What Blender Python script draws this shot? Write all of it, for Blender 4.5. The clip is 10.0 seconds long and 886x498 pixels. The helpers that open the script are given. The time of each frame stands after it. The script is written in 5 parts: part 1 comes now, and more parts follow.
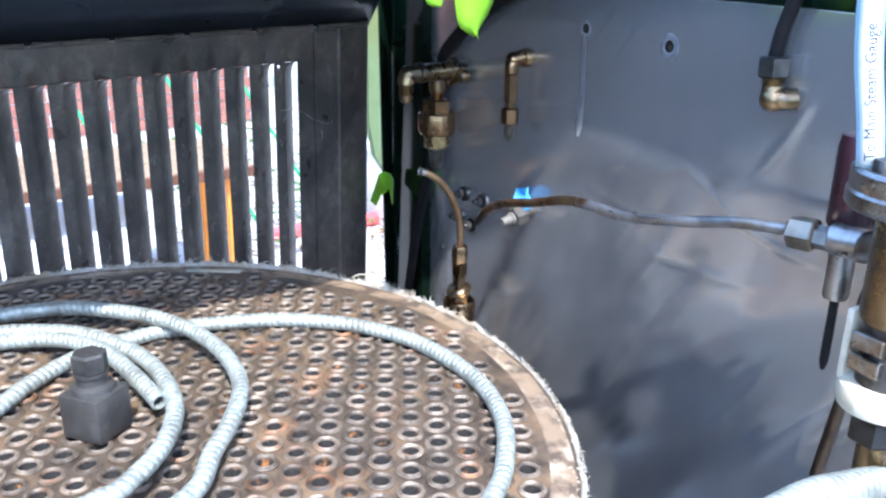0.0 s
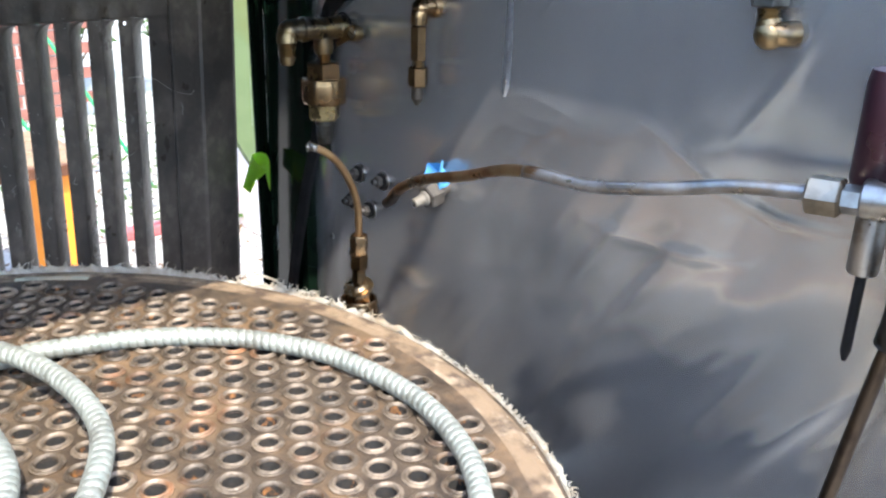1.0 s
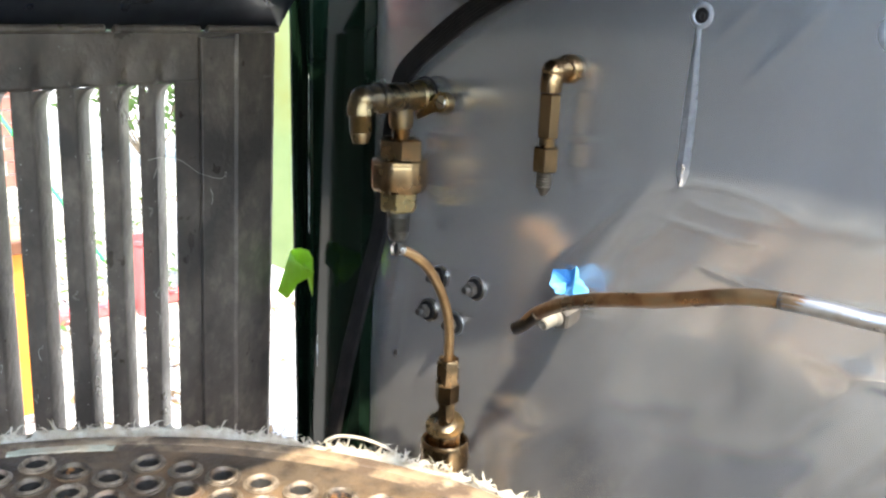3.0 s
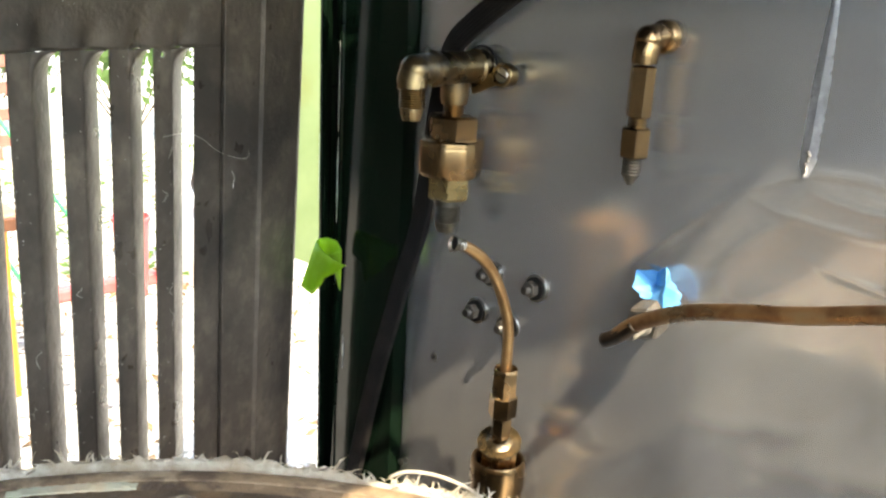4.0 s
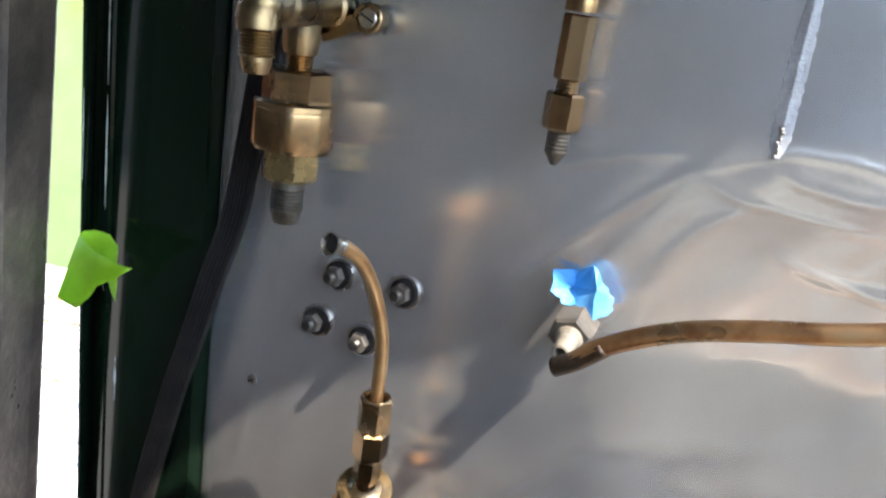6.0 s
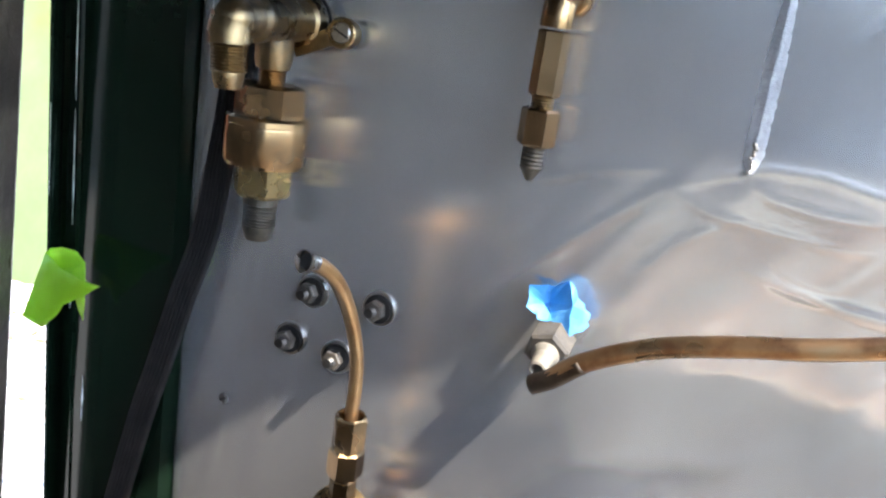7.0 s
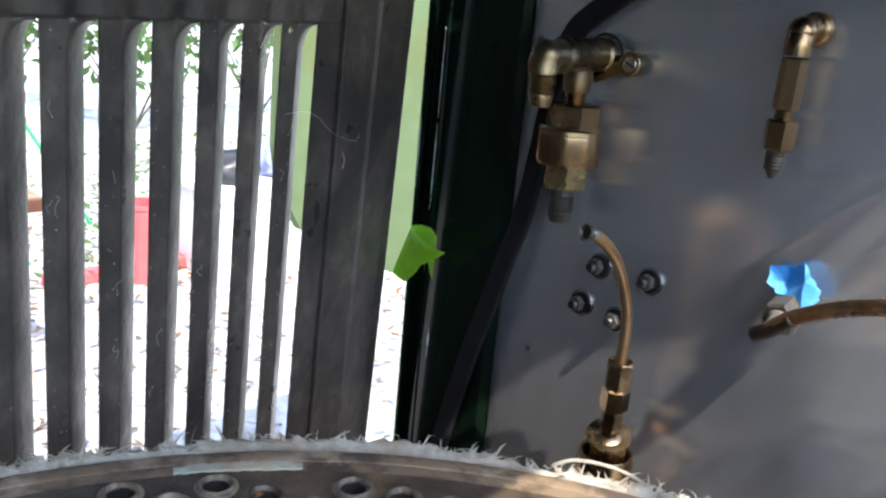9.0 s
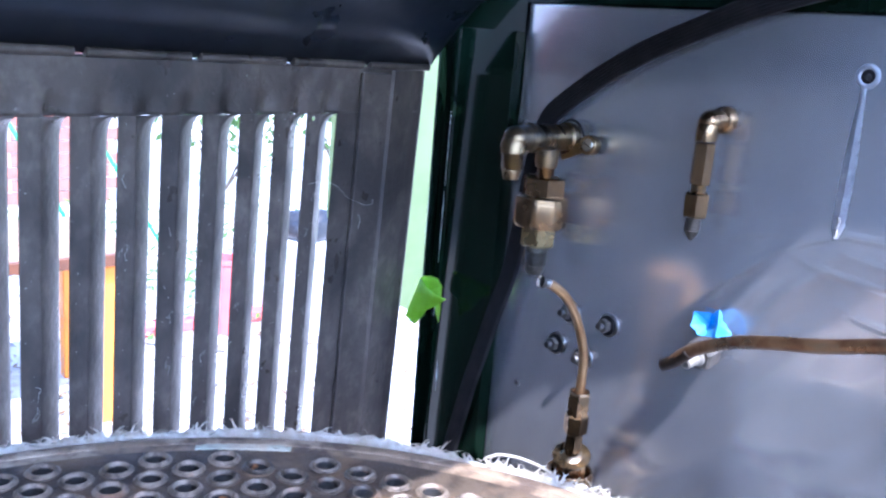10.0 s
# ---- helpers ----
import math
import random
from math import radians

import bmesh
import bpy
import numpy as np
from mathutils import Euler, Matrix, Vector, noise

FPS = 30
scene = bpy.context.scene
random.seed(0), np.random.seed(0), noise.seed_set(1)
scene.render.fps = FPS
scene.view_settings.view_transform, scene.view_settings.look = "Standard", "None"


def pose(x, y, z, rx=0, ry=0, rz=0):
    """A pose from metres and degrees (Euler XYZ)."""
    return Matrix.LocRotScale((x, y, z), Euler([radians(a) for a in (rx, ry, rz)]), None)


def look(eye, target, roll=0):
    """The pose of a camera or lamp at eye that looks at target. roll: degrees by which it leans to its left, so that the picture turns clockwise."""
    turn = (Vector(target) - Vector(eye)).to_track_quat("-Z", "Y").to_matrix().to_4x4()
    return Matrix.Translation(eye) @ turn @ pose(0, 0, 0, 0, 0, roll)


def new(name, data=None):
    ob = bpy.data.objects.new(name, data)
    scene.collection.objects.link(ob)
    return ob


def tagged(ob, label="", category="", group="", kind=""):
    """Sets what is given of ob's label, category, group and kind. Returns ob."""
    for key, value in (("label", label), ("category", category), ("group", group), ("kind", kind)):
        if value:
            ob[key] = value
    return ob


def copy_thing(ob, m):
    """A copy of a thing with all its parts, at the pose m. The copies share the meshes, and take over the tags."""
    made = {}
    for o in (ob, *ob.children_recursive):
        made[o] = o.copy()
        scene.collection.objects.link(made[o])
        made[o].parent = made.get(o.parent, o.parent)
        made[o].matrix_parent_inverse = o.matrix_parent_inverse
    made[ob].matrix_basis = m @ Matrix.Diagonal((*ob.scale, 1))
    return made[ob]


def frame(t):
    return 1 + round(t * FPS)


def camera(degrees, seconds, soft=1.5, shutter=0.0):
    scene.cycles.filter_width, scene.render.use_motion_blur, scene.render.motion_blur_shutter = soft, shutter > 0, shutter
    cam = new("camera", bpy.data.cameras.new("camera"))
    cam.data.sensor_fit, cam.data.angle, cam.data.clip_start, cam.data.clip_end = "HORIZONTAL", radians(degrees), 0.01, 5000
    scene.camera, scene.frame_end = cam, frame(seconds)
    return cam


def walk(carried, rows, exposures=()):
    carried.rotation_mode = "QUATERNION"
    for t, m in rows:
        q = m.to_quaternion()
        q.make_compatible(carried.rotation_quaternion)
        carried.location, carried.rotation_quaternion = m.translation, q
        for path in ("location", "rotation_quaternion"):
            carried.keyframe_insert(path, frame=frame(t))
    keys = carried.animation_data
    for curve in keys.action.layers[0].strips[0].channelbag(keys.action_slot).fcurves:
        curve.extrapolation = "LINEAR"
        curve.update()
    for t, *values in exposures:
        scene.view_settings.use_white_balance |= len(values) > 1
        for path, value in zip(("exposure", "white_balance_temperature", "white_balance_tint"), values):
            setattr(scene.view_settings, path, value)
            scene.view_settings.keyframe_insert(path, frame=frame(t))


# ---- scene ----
cam = camera(54.33, 10.0, soft=2.4)
PATH = [
    (0, (0.4696, -0.1646, 0.2988), (0.1432, 0.0213, 0.1613), 0.75),
    (0.5, (0.4188, -0.1494, 0.2936), (0.1109, 0.0651, 0.1551), 0.21),
    (1, (0.3376, -0.1355, 0.2465), (0.0507, 0.1061, 0.1077), 1.88),
    (1.5, (0.2536, -0.1175, 0.2327), (-0.0320, 0.1255, 0.0933), 2.49),
    (2, (0.1913, -0.1102, 0.2282), (-0.0980, 0.1387, 0.1083), 2.20),
    (2.2, (0.1726, -0.1087, 0.2324), (-0.1191, 0.1430, 0.1249), 1.44),
    (3.3, (0.1083, -0.1141, 0.2198), (-0.1658, 0.1548, 0.1080), 2.87),
    (3.5, (0.0935, -0.1098, 0.2169), (-0.1802, 0.1592, 0.1042), 2.97),
    (4, (0.0373, -0.0964, 0.2093), (-0.2319, 0.1751, 0.0917), 3.46),
    (4.5, (-0.0168, -0.0849, 0.2012), (-0.2584, 0.2101, 0.0802), 4.74),
    (5, (-0.0571, -0.0755, 0.1910), (-0.2669, 0.2425, 0.0691), 6.26),
    (5.5, (-0.0871, -0.0739, 0.1911), (-0.2845, 0.2511, 0.0670), 6.33),
    (6, (-0.1105, -0.0580, 0.1809), (-0.2584, 0.2941, 0.0620), 8.48),
    (6.2, (-0.1152, -0.0504, 0.1806), (-0.2570, 0.3054, 0.0652), 8.71),
    (7.3, (-0.1112, -0.0629, 0.1814), (-0.2484, 0.2960, 0.0703), 8.75),
    (7.5, (-0.1074, -0.0697, 0.1803), (-0.2463, 0.2887, 0.0694), 8.75),
    (8, (-0.0917, -0.0909, 0.1850), (-0.2751, 0.2435, 0.0643), 7.06),
    (8.5, (-0.0588, -0.1198, 0.1912), (-0.2926, 0.1798, 0.0665), 5.90),
    (9, (-0.0201, -0.1480, 0.1948), (-0.2860, 0.1266, 0.0769), 5.57),
    (9.5, (0.0352, -0.1738, 0.2120), (-0.2442, 0.0867, 0.0934), 5.37),
    (10, (0.1063, -0.1780, 0.2241), (-0.1924, 0.0707, 0.1299), 4.98),
]
walk(cam, [(t, look(eye, target, roll)) for t, eye, target, roll in PATH],
     exposures=[(0.0, 2.68, 5450, 11), (0.5, 2.63, 5550, 11), (1.0, 2.64, 6350, 10), (2.0, 3.22, 6300, 10), (2.2, 3.30, 6350, 10), (3.5, 3.36, 7600, 6), (4.0, 3.30, 8200, 6), (4.5, 3.22, 8500, 6), (5.5, 3.25, 7600, 8),
                (6.2, 3.57, 6700, 10), (7.5, 3.62, 6600, 10), (8.0, 3.52, 6700, 10), (8.5, 3.07, 6700, 10), (9.0, 2.53, 6300, 10), (9.5, 2.74, 6250, 11), (9.8, 3.12, 5450, 17), (10.0, 3.42, 5050, 21)])

# ---- world and sun ----
SUN = Vector((0.67, -0.227, 1.0)).normalized()
world = bpy.data.worlds.new("sky")
scene.world = world
world.use_nodes = True
wn = world.node_tree
wn.nodes.clear()
sky = wn.nodes.new("ShaderNodeTexSky")
sky.sky_type, sky.sun_disc = "NISHITA", False
sky.sun_elevation = math.asin(SUN.z)
sky.sun_rotation = math.atan2(SUN.x, SUN.y)
sky_bg = wn.nodes.new("ShaderNodeBackground")
sky_bg.inputs["Strength"].default_value = 0.15
sky_out = wn.nodes.new("ShaderNodeOutputWorld")
wn.links.new(sky.outputs[0], sky_bg.inputs["Color"])
wn.links.new(sky_bg.outputs[0], sky_out.inputs["Surface"])
sun_data = bpy.data.lights.new("sun", "SUN")
sun_data.energy, sun_data.angle, sun_data.color = 1.75, radians(0.8), (1.0, 0.94, 0.84)
sun_lamp = new("sun", sun_data)
sun_lamp.matrix_world = look(SUN * 20, (0, 0, 0))


# ---- materials ----
def material(name, base, rough=0.5, metal=0.0, second=None, scale=40.0, third=None, scale2=8.0,
             cover=(0.45, 0.65), cover2=(0.5, 0.68), bump=0.0, bump_scale=300.0, stretch=(1, 1, 1),
             rough_var=0.12, spec=0.5, per_object=0.0, coat=0.0, thin=0.0):
    """A principled material: a base colour, two stains of different size, fine relief, uneven gloss."""
    m = bpy.data.materials.new(name)
    m.use_nodes = True
    nt = m.node_tree
    b = nt.nodes["Principled BSDF"]
    b.inputs["Metallic"].default_value = metal
    b.inputs["Specular IOR Level"].default_value = spec
    b.inputs["Coat Weight"].default_value = coat
    b.inputs["Coat Roughness"].default_value = 0.08
    tc = nt.nodes.new("ShaderNodeNewGeometry")
    mp = nt.nodes.new("ShaderNodeMapping")
    mp.inputs["Scale"].default_value = stretch
    nt.links.new(tc.outputs["Position"], mp.inputs["Vector"])

    def tex(sc, detail=5.0, rgh=0.6):
        n = nt.nodes.new("ShaderNodeTexNoise")
        n.inputs["Scale"].default_value, n.inputs["Detail"].default_value, n.inputs["Roughness"].default_value = sc, detail, rgh
        nt.links.new(mp.outputs[0], n.inputs["Vector"])
        return n.outputs["Fac"]

    def ramp(sock, lo, hi, a=0.0, c=1.0):
        r = nt.nodes.new("ShaderNodeMapRange")
        r.inputs["From Min"].default_value, r.inputs["From Max"].default_value = lo, hi
        r.inputs["To Min"].default_value, r.inputs["To Max"].default_value = a, c
        nt.links.new(sock, r.inputs["Value"])
        return r.outputs["Result"]

    def mix(fac, a, c):
        x = nt.nodes.new("ShaderNodeMix")
        x.data_type = "RGBA"
        nt.links.new(fac, x.inputs["Factor"])
        for sock, v in ((x.inputs["A"], a), (x.inputs["B"], c)):
            if isinstance(v, tuple):
                sock.default_value = (*v, 1)
            else:
                nt.links.new(v, sock)
        return x.outputs["Result"]

    fine = tex(scale)
    colour = mix(ramp(fine, *cover), base, second if second else tuple(v * 0.8 for v in base))
    if third:
        colour = mix(ramp(tex(scale2, 4.0), *cover2), colour, third)
    if per_object:
        oi = nt.nodes.new("ShaderNodeObjectInfo")
        hs = nt.nodes.new("ShaderNodeHueSaturation")
        nt.links.new(ramp(oi.outputs["Random"], 0, 1, 1 - per_object, 1 + per_object), hs.inputs["Value"])
        nt.links.new(colour, hs.inputs["Color"])
        colour = hs.outputs["Color"]
    nt.links.new(colour, b.inputs["Base Color"])
    nt.links.new(ramp(tex(scale * 0.6, 3.0), 0.3, 0.7, max(0.02, rough - rough_var), min(1, rough + rough_var)), b.inputs["Roughness"])
    if bump:
        bp = nt.nodes.new("ShaderNodeBump")
        bp.inputs["Strength"].default_value = bump
        bp.inputs["Distance"].default_value = 0.002
        nt.links.new(tex(bump_scale, 4.0), bp.inputs["Height"])
        nt.links.new(bp.outputs[0], b.inputs["Normal"])
    if thin:
        # light passes through thin stuff
        tr = nt.nodes.new("ShaderNodeBsdfTranslucent")
        mx = nt.nodes.new("ShaderNodeMixShader")
        mx.inputs["Fac"].default_value = thin
        nt.links.new(colour, tr.inputs["Color"])
        nt.links.new(b.outputs[0], mx.inputs[1])
        nt.links.new(tr.outputs[0], mx.inputs[2])
        nt.links.new(mx.outputs[0], nt.nodes["Material Output"].inputs["Surface"])
    return m


def sheet_metal():
    """Rolled aluminium with an upright grain, gone dull: it scatters sideways more than up and down."""
    m = bpy.data.materials.new("dull_aluminium_sheet")
    m.use_nodes = True
    nt = m.node_tree
    p = nt.nodes["Principled BSDF"]
    p.inputs["Metallic"].default_value = 0.85
    p.inputs["Anisotropic"].default_value = 0.82
    geo = nt.nodes.new("ShaderNodeNewGeometry")
    across = nt.nodes.new("ShaderNodeCombineXYZ")
    across.inputs["X"].default_value = 1.0
    nt.links.new(across.outputs[0], p.inputs["Tangent"])

    def ranged(sock, lo, hi, a, c):
        r = nt.nodes.new("ShaderNodeMapRange")
        r.inputs["From Min"].default_value, r.inputs["From Max"].default_value = lo, hi
        r.inputs["To Min"].default_value, r.inputs["To Max"].default_value = a, c
        nt.links.new(sock, r.inputs["Value"])
        return r.outputs["Result"]

    def clouds(sc, st, detail, turn=0.0):
        mp = nt.nodes.new("ShaderNodeMapping")
        mp.inputs["Scale"].default_value = st
        mp.inputs["Rotation"].default_value = (0, turn, 0)
        n = nt.nodes.new("ShaderNodeTexNoise")
        n.inputs["Scale"].default_value, n.inputs["Detail"].default_value = sc, detail
        nt.links.new(geo.outputs["Position"], mp.inputs["Vector"])
        nt.links.new(mp.outputs[0], n.inputs["Vector"])
        return n.outputs["Fac"]

    def math2(op, a, c):
        n = nt.nodes.new("ShaderNodeMath")
        n.operation = op
        nt.links.new(a, n.inputs[0])
        if isinstance(c, float):
            n.inputs[1].default_value = c
        else:
            nt.links.new(c, n.inputs[1])
        return n.outputs[0]

    fine = ranged(clouds(1.0, (420.0, 420.0, 9.0), 2.0), 0.2, 0.8, -0.012, 0.012)
    smear = ranged(clouds(11.0, (1.0, 1.0, 0.35), 4.0), 0.2, 0.8, -0.05, 0.05)
    tone = ranged(clouds(30.0, (1.0, 1.0, 0.6), 5.0), 0.1, 0.9, 0.555, 0.655)
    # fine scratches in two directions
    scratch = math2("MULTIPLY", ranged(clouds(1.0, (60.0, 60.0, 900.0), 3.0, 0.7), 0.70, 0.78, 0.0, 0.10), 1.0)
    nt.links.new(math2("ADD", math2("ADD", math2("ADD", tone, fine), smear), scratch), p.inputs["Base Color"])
    nt.links.new(ranged(clouds(16.0, (1.0, 1.0, 0.5), 4.0), 0.25, 0.75, 0.20, 0.265), p.inputs["Roughness"])
    bp = nt.nodes.new("ShaderNodeBump")
    bp.inputs["Strength"].default_value, bp.inputs["Distance"].default_value = 0.07, 0.0004
    nt.links.new(clouds(1.0, (700.0, 700.0, 14.0), 2.0), bp.inputs["Height"])
    nt.links.new(bp.outputs[0], p.inputs["Normal"])
    return m


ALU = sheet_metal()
BLACK_STEEL = material("sooty_painted_steel", (0.098, 0.079, 0.064), 0.37, 0.1, (0.165, 0.135, 0.108), 70, (0.045, 0.038, 0.033), 17, cover=(0.47, 0.66), cover2=(0.44, 0.64), bump=0.35, bump_scale=260, stretch=(1, 1, 0.8))
HOOD_PAINT = material("dark_hood_paint", (0.010, 0.014, 0.022), 0.35, 0.0, (0.016, 0.02, 0.03), 40, bump=0.05)
GREEN_PAINT = material("dark_green_gloss_paint", (0.0030, 0.0082, 0.0046), 0.10, 0.0, (0.004, 0.010, 0.0055), 25, (0.005, 0.011, 0.0065), 7, bump=0.02, bump_scale=60, rough_var=0.03, spec=0.2)
BRASS = material("aged_brass", (0.32, 0.205, 0.105), 0.25, 1.0, (0.23, 0.148, 0.078), 60, (0.13, 0.09, 0.05), 38, cover2=(0.55, 0.72), rough_var=0.07, bump=0.06, bump_scale=700)
BRONZE = material("browned_copper_tube", (0.31, 0.195, 0.095), 0.37, 0.9, (0.24, 0.14, 0.065), 80, (0.20, 0.125, 0.07), 30, rough_var=0.05, bump=0.04, bump_scale=500)
TIP = material("dirty_brass_thread", (0.09, 0.075, 0.055), 0.45, 0.7, (0.05, 0.044, 0.036), 200, (0.13, 0.12, 0.10), 70, bump=0.2, bump_scale=900)
BRASS_DULL = material("dull_brass", (0.30, 0.212, 0.112), 0.31, 1.0, (0.225, 0.165, 0.092), 120, (0.12, 0.105, 0.085), 50, bump=0.15, bump_scale=700)
COPPER = material("tarnished_copper", (0.36, 0.21, 0.105), 0.30, 0.95, (0.19, 0.09, 0.045), 60, (0.32, 0.26, 0.16), 24, bump=0.1, bump_scale=500)
DARK_COPPER = material("blackened_copper", (0.10, 0.075, 0.055), 0.42, 1.0, (0.06, 0.045, 0.035), 70, bump=0.1)
PALE_BRASS = material("worn_pale_brass", (0.36, 0.31, 0.24), 0.33, 1.0, (0.26, 0.21, 0.155), 90, (0.20, 0.17, 0.13), 40, bump=0.12, bump_scale=700)
PALE_UNION = material("worn_yellow_brass", (0.40, 0.29, 0.13), 0.30, 0.9, (0.33, 0.24, 0.11), 90, (0.12, 0.10, 0.07), 60, cover2=(0.60, 0.68), bump=0.15, bump_scale=600)
GREY_COPPER = material("greyed_copper", (0.34, 0.33, 0.32), 0.36, 0.9, (0.22, 0.21, 0.20), 70, (0.30, 0.24, 0.18), 30, bump=0.1)
NICKEL = material("dull_plated_steel", (0.42, 0.40, 0.37), 0.33, 1.0, (0.28, 0.25, 0.21), 80, (0.25, 0.18, 0.12), 30, bump=0.1)
BOLT = material("dull_grey_steel", (0.085, 0.073, 0.06), 0.55, 0.25, (0.05, 0.043, 0.036), 120, bump=0.2, bump_scale=600)
DARK_STEEL = material("dark_oily_steel", (0.10, 0.095, 0.09), 0.42, 1.0, (0.06, 0.055, 0.05), 120, bump=0.2, bump_scale=600)
GREASY_IRON = material("dusty_greasy_iron", (0.038, 0.034, 0.030), 0.62, 0.15, (0.022, 0.020, 0.018), 90, (0.07, 0.064, 0.055), 45, bump=0.3, bump_scale=500)
JACKET = material("dark_jacket_paint", (0.012, 0.012, 0.013), 0.45, 0.0, (0.02, 0.019, 0.018), 30, bump=0.1)
GALV = material("galvanised_steel", (0.36, 0.375, 0.325), 0.47, 0.4, (0.235, 0.255, 0.22), 150, (0.20, 0.20, 0.17), 45, cover2=(0.5, 0.7), bump=0.06, bump_scale=500)
SHEET_RUST = material("rusty_tube_sheet", (0.082, 0.058, 0.037), 0.60, 0.15, (0.032, 0.022, 0.015), 62, (0.185, 0.115, 0.060), 18, cover2=(0.48, 0.66), bump=0.5, bump_scale=420)
RIM_RUST = material("rusty_rim", (0.225, 0.157, 0.096), 0.64, 0.05, (0.085, 0.056, 0.036), 48, (0.40, 0.31, 0.21), 30, cover=(0.44, 0.60), cover2=(0.52, 0.64), bump=0.5, bump_scale=350)
FERRULE = material("oxidised_ferrule", (0.20, 0.155, 0.110), 0.46, 0.35, (0.070, 0.052, 0.036), 130, (0.22, 0.105, 0.048), 22, cover=(0.44, 0.64), cover2=(0.54, 0.68), bump=0.35, bump_scale=700, per_object=0.42)
# soot plus the shade of deep bores; orange patches stand for sunlit glints
DARK_BORE = material("dark_sooty_bore", (0.012, 0.011, 0.010), 0.9, 0.0, (0.02, 0.016, 0.012), 200, (0.26, 0.11, 0.03), 70, cover2=(0.60, 0.68))
FIBRE = material("frayed_fibre_wrap", (0.70, 0.66, 0.56), 0.9, 0.0, (0.50, 0.43, 0.32), 160, (0.48, 0.37, 0.24), 18, cover2=(0.45, 0.64), bump=0.6, bump_scale=900, thin=0.4)
RUBBER = material("black_rubber", (0.009, 0.008, 0.008), 0.7, 0.0, (0.015, 0.013, 0.012), 80, bump=0.2, bump_scale=600, spec=0.2)
GREEN_TAPE = material("green_masking_tape", (0.40, 0.70, 0.03), 0.55, 0.0, (0.45, 0.76, 0.06), 60, bump=0.15, bump_scale=900, thin=0.5)
BLUE_TAPE = material("blue_masking_tape", (0.09, 0.38, 0.72), 0.6, 0.0, (0.16, 0.48, 0.80), 70, bump=0.25, bump_scale=600, thin=0.3)
# blue tape again, with the haze over the valve put into its colour
HAZED_TAPE = material("hazed_blue_tape", (0.24, 0.36, 0.43), 0.6, 0.0, (0.29, 0.41, 0.48), 70, bump=0.2, bump_scale=600)
PAPER = material("pale_grey_paper", (0.62, 0.64, 0.65), 0.7, 0.0, (0.54, 0.56, 0.57), 60)
INK = material("black_ink", (0.02, 0.02, 0.022), 0.7)
RED_PLASTIC = material("dark_red_plastic", (0.022, 0.006, 0.010), 0.38, 0.0, (0.03, 0.008, 0.013), 50)
GASKET = material("old_gasket", (0.42, 0.44, 0.34), 0.8, 0.0, (0.34, 0.34, 0.26), 60, (0.46, 0.36, 0.24), 22, bump=0.4)
NOSE = material("dirty_white_plastic", (0.15, 0.132, 0.105), 0.65, 0.0, (0.11, 0.10, 0.085), 120, bump=0.2)
OFF_WHITE = material("cream_gasket", (0.62, 0.55, 0.40), 0.6, 0.0, (0.5, 0.42, 0.28), 60, bump=0.2)
SEALANT = material("clear_sealant", (0.31, 0.31, 0.315), 0.46, 0.65, (0.25, 0.25, 0.255), 160, (0.44, 0.44, 0.44), 60, bump=0.3, bump_scale=700)
DULL_GREY = material("dull_dark_metal", (0.09, 0.09, 0.09), 0.6, 0.2, (0.07, 0.07, 0.07), 20)
COBWEB = material("cobweb", (0.6, 0.58, 0.54), 0.9)
GRAVEL = material("pale_gravel", (0.52, 0.50, 0.455), 0.9, 0.0, (0.40, 0.37, 0.33), 30, (0.23, 0.19, 0.147), 4, cover2=(0.58, 0.75), bump=0.6, bump_scale=60)
STONE = material("stone_chips", (0.34, 0.30, 0.28), 0.9, 0.0, (0.22, 0.20, 0.19), 25, (0.48, 0.33, 0.30), 6)
LEAF = material("leaf_green", (0.09, 0.16, 0.04), 0.6, 0.0, (0.12, 0.20, 0.06), 30, thin=0.5)
BARK = material("bark", (0.12, 0.09, 0.06), 0.9, 0.0, (0.08, 0.06, 0.04), 40)
DEAD_LEAF = material("dead_leaves", (0.16, 0.10, 0.05), 0.9, 0.0, (0.10, 0.06, 0.03), 60)
LIGHT_GREEN = material("pale_green_paint", (0.22, 0.28, 0.13), 0.5, 0.0, (0.19, 0.25, 0.11), 12, (0.21, 0.22, 0.07), 4, bump=0.05, thin=0.5)
RED_PAINT = material("red_plastic_paint", (0.55, 0.10, 0.10), 0.4, 0.0, (0.48, 0.08, 0.08), 10)
ORANGE = material("orange_paint", (0.75, 0.25, 0.02), 0.45, 0.0, (0.65, 0.2, 0.02), 10)
WHITE = material("white_plastic", (0.75, 0.75, 0.74), 0.5, 0.0, (0.68, 0.68, 0.67), 8)
HOSE_GREEN = material("green_hose", (0.02, 0.30, 0.10), 0.5, 0.0, (0.02, 0.24, 0.08), 20)
BLUE_CLOTH = material("blue_cloth", (0.26, 0.29, 0.46), 0.8, 0.0, (0.55, 0.56, 0.62), 14, bump=0.4, bump_scale=40)
BRICK = material("red_brick", (0.22, 0.085, 0.060), 0.8, 0.0, (0.16, 0.062, 0.045), 20, bump=0.3, per_object=0.2)
RENDER_WALL = material("grey_render", (0.42, 0.40, 0.37), 0.9, 0.0, (0.36, 0.34, 0.31), 6, bump=0.3, bump_scale=40)
MORTAR = material("mortar", (0.40, 0.36, 0.32), 0.9)
# darker brown: shade on the planks' front edge put into the colour
SHADED_EDGE = material("shaded_brown_wood", (0.10, 0.035, 0.012), 0.5, 0.0, (0.07, 0.024, 0.009), 30)
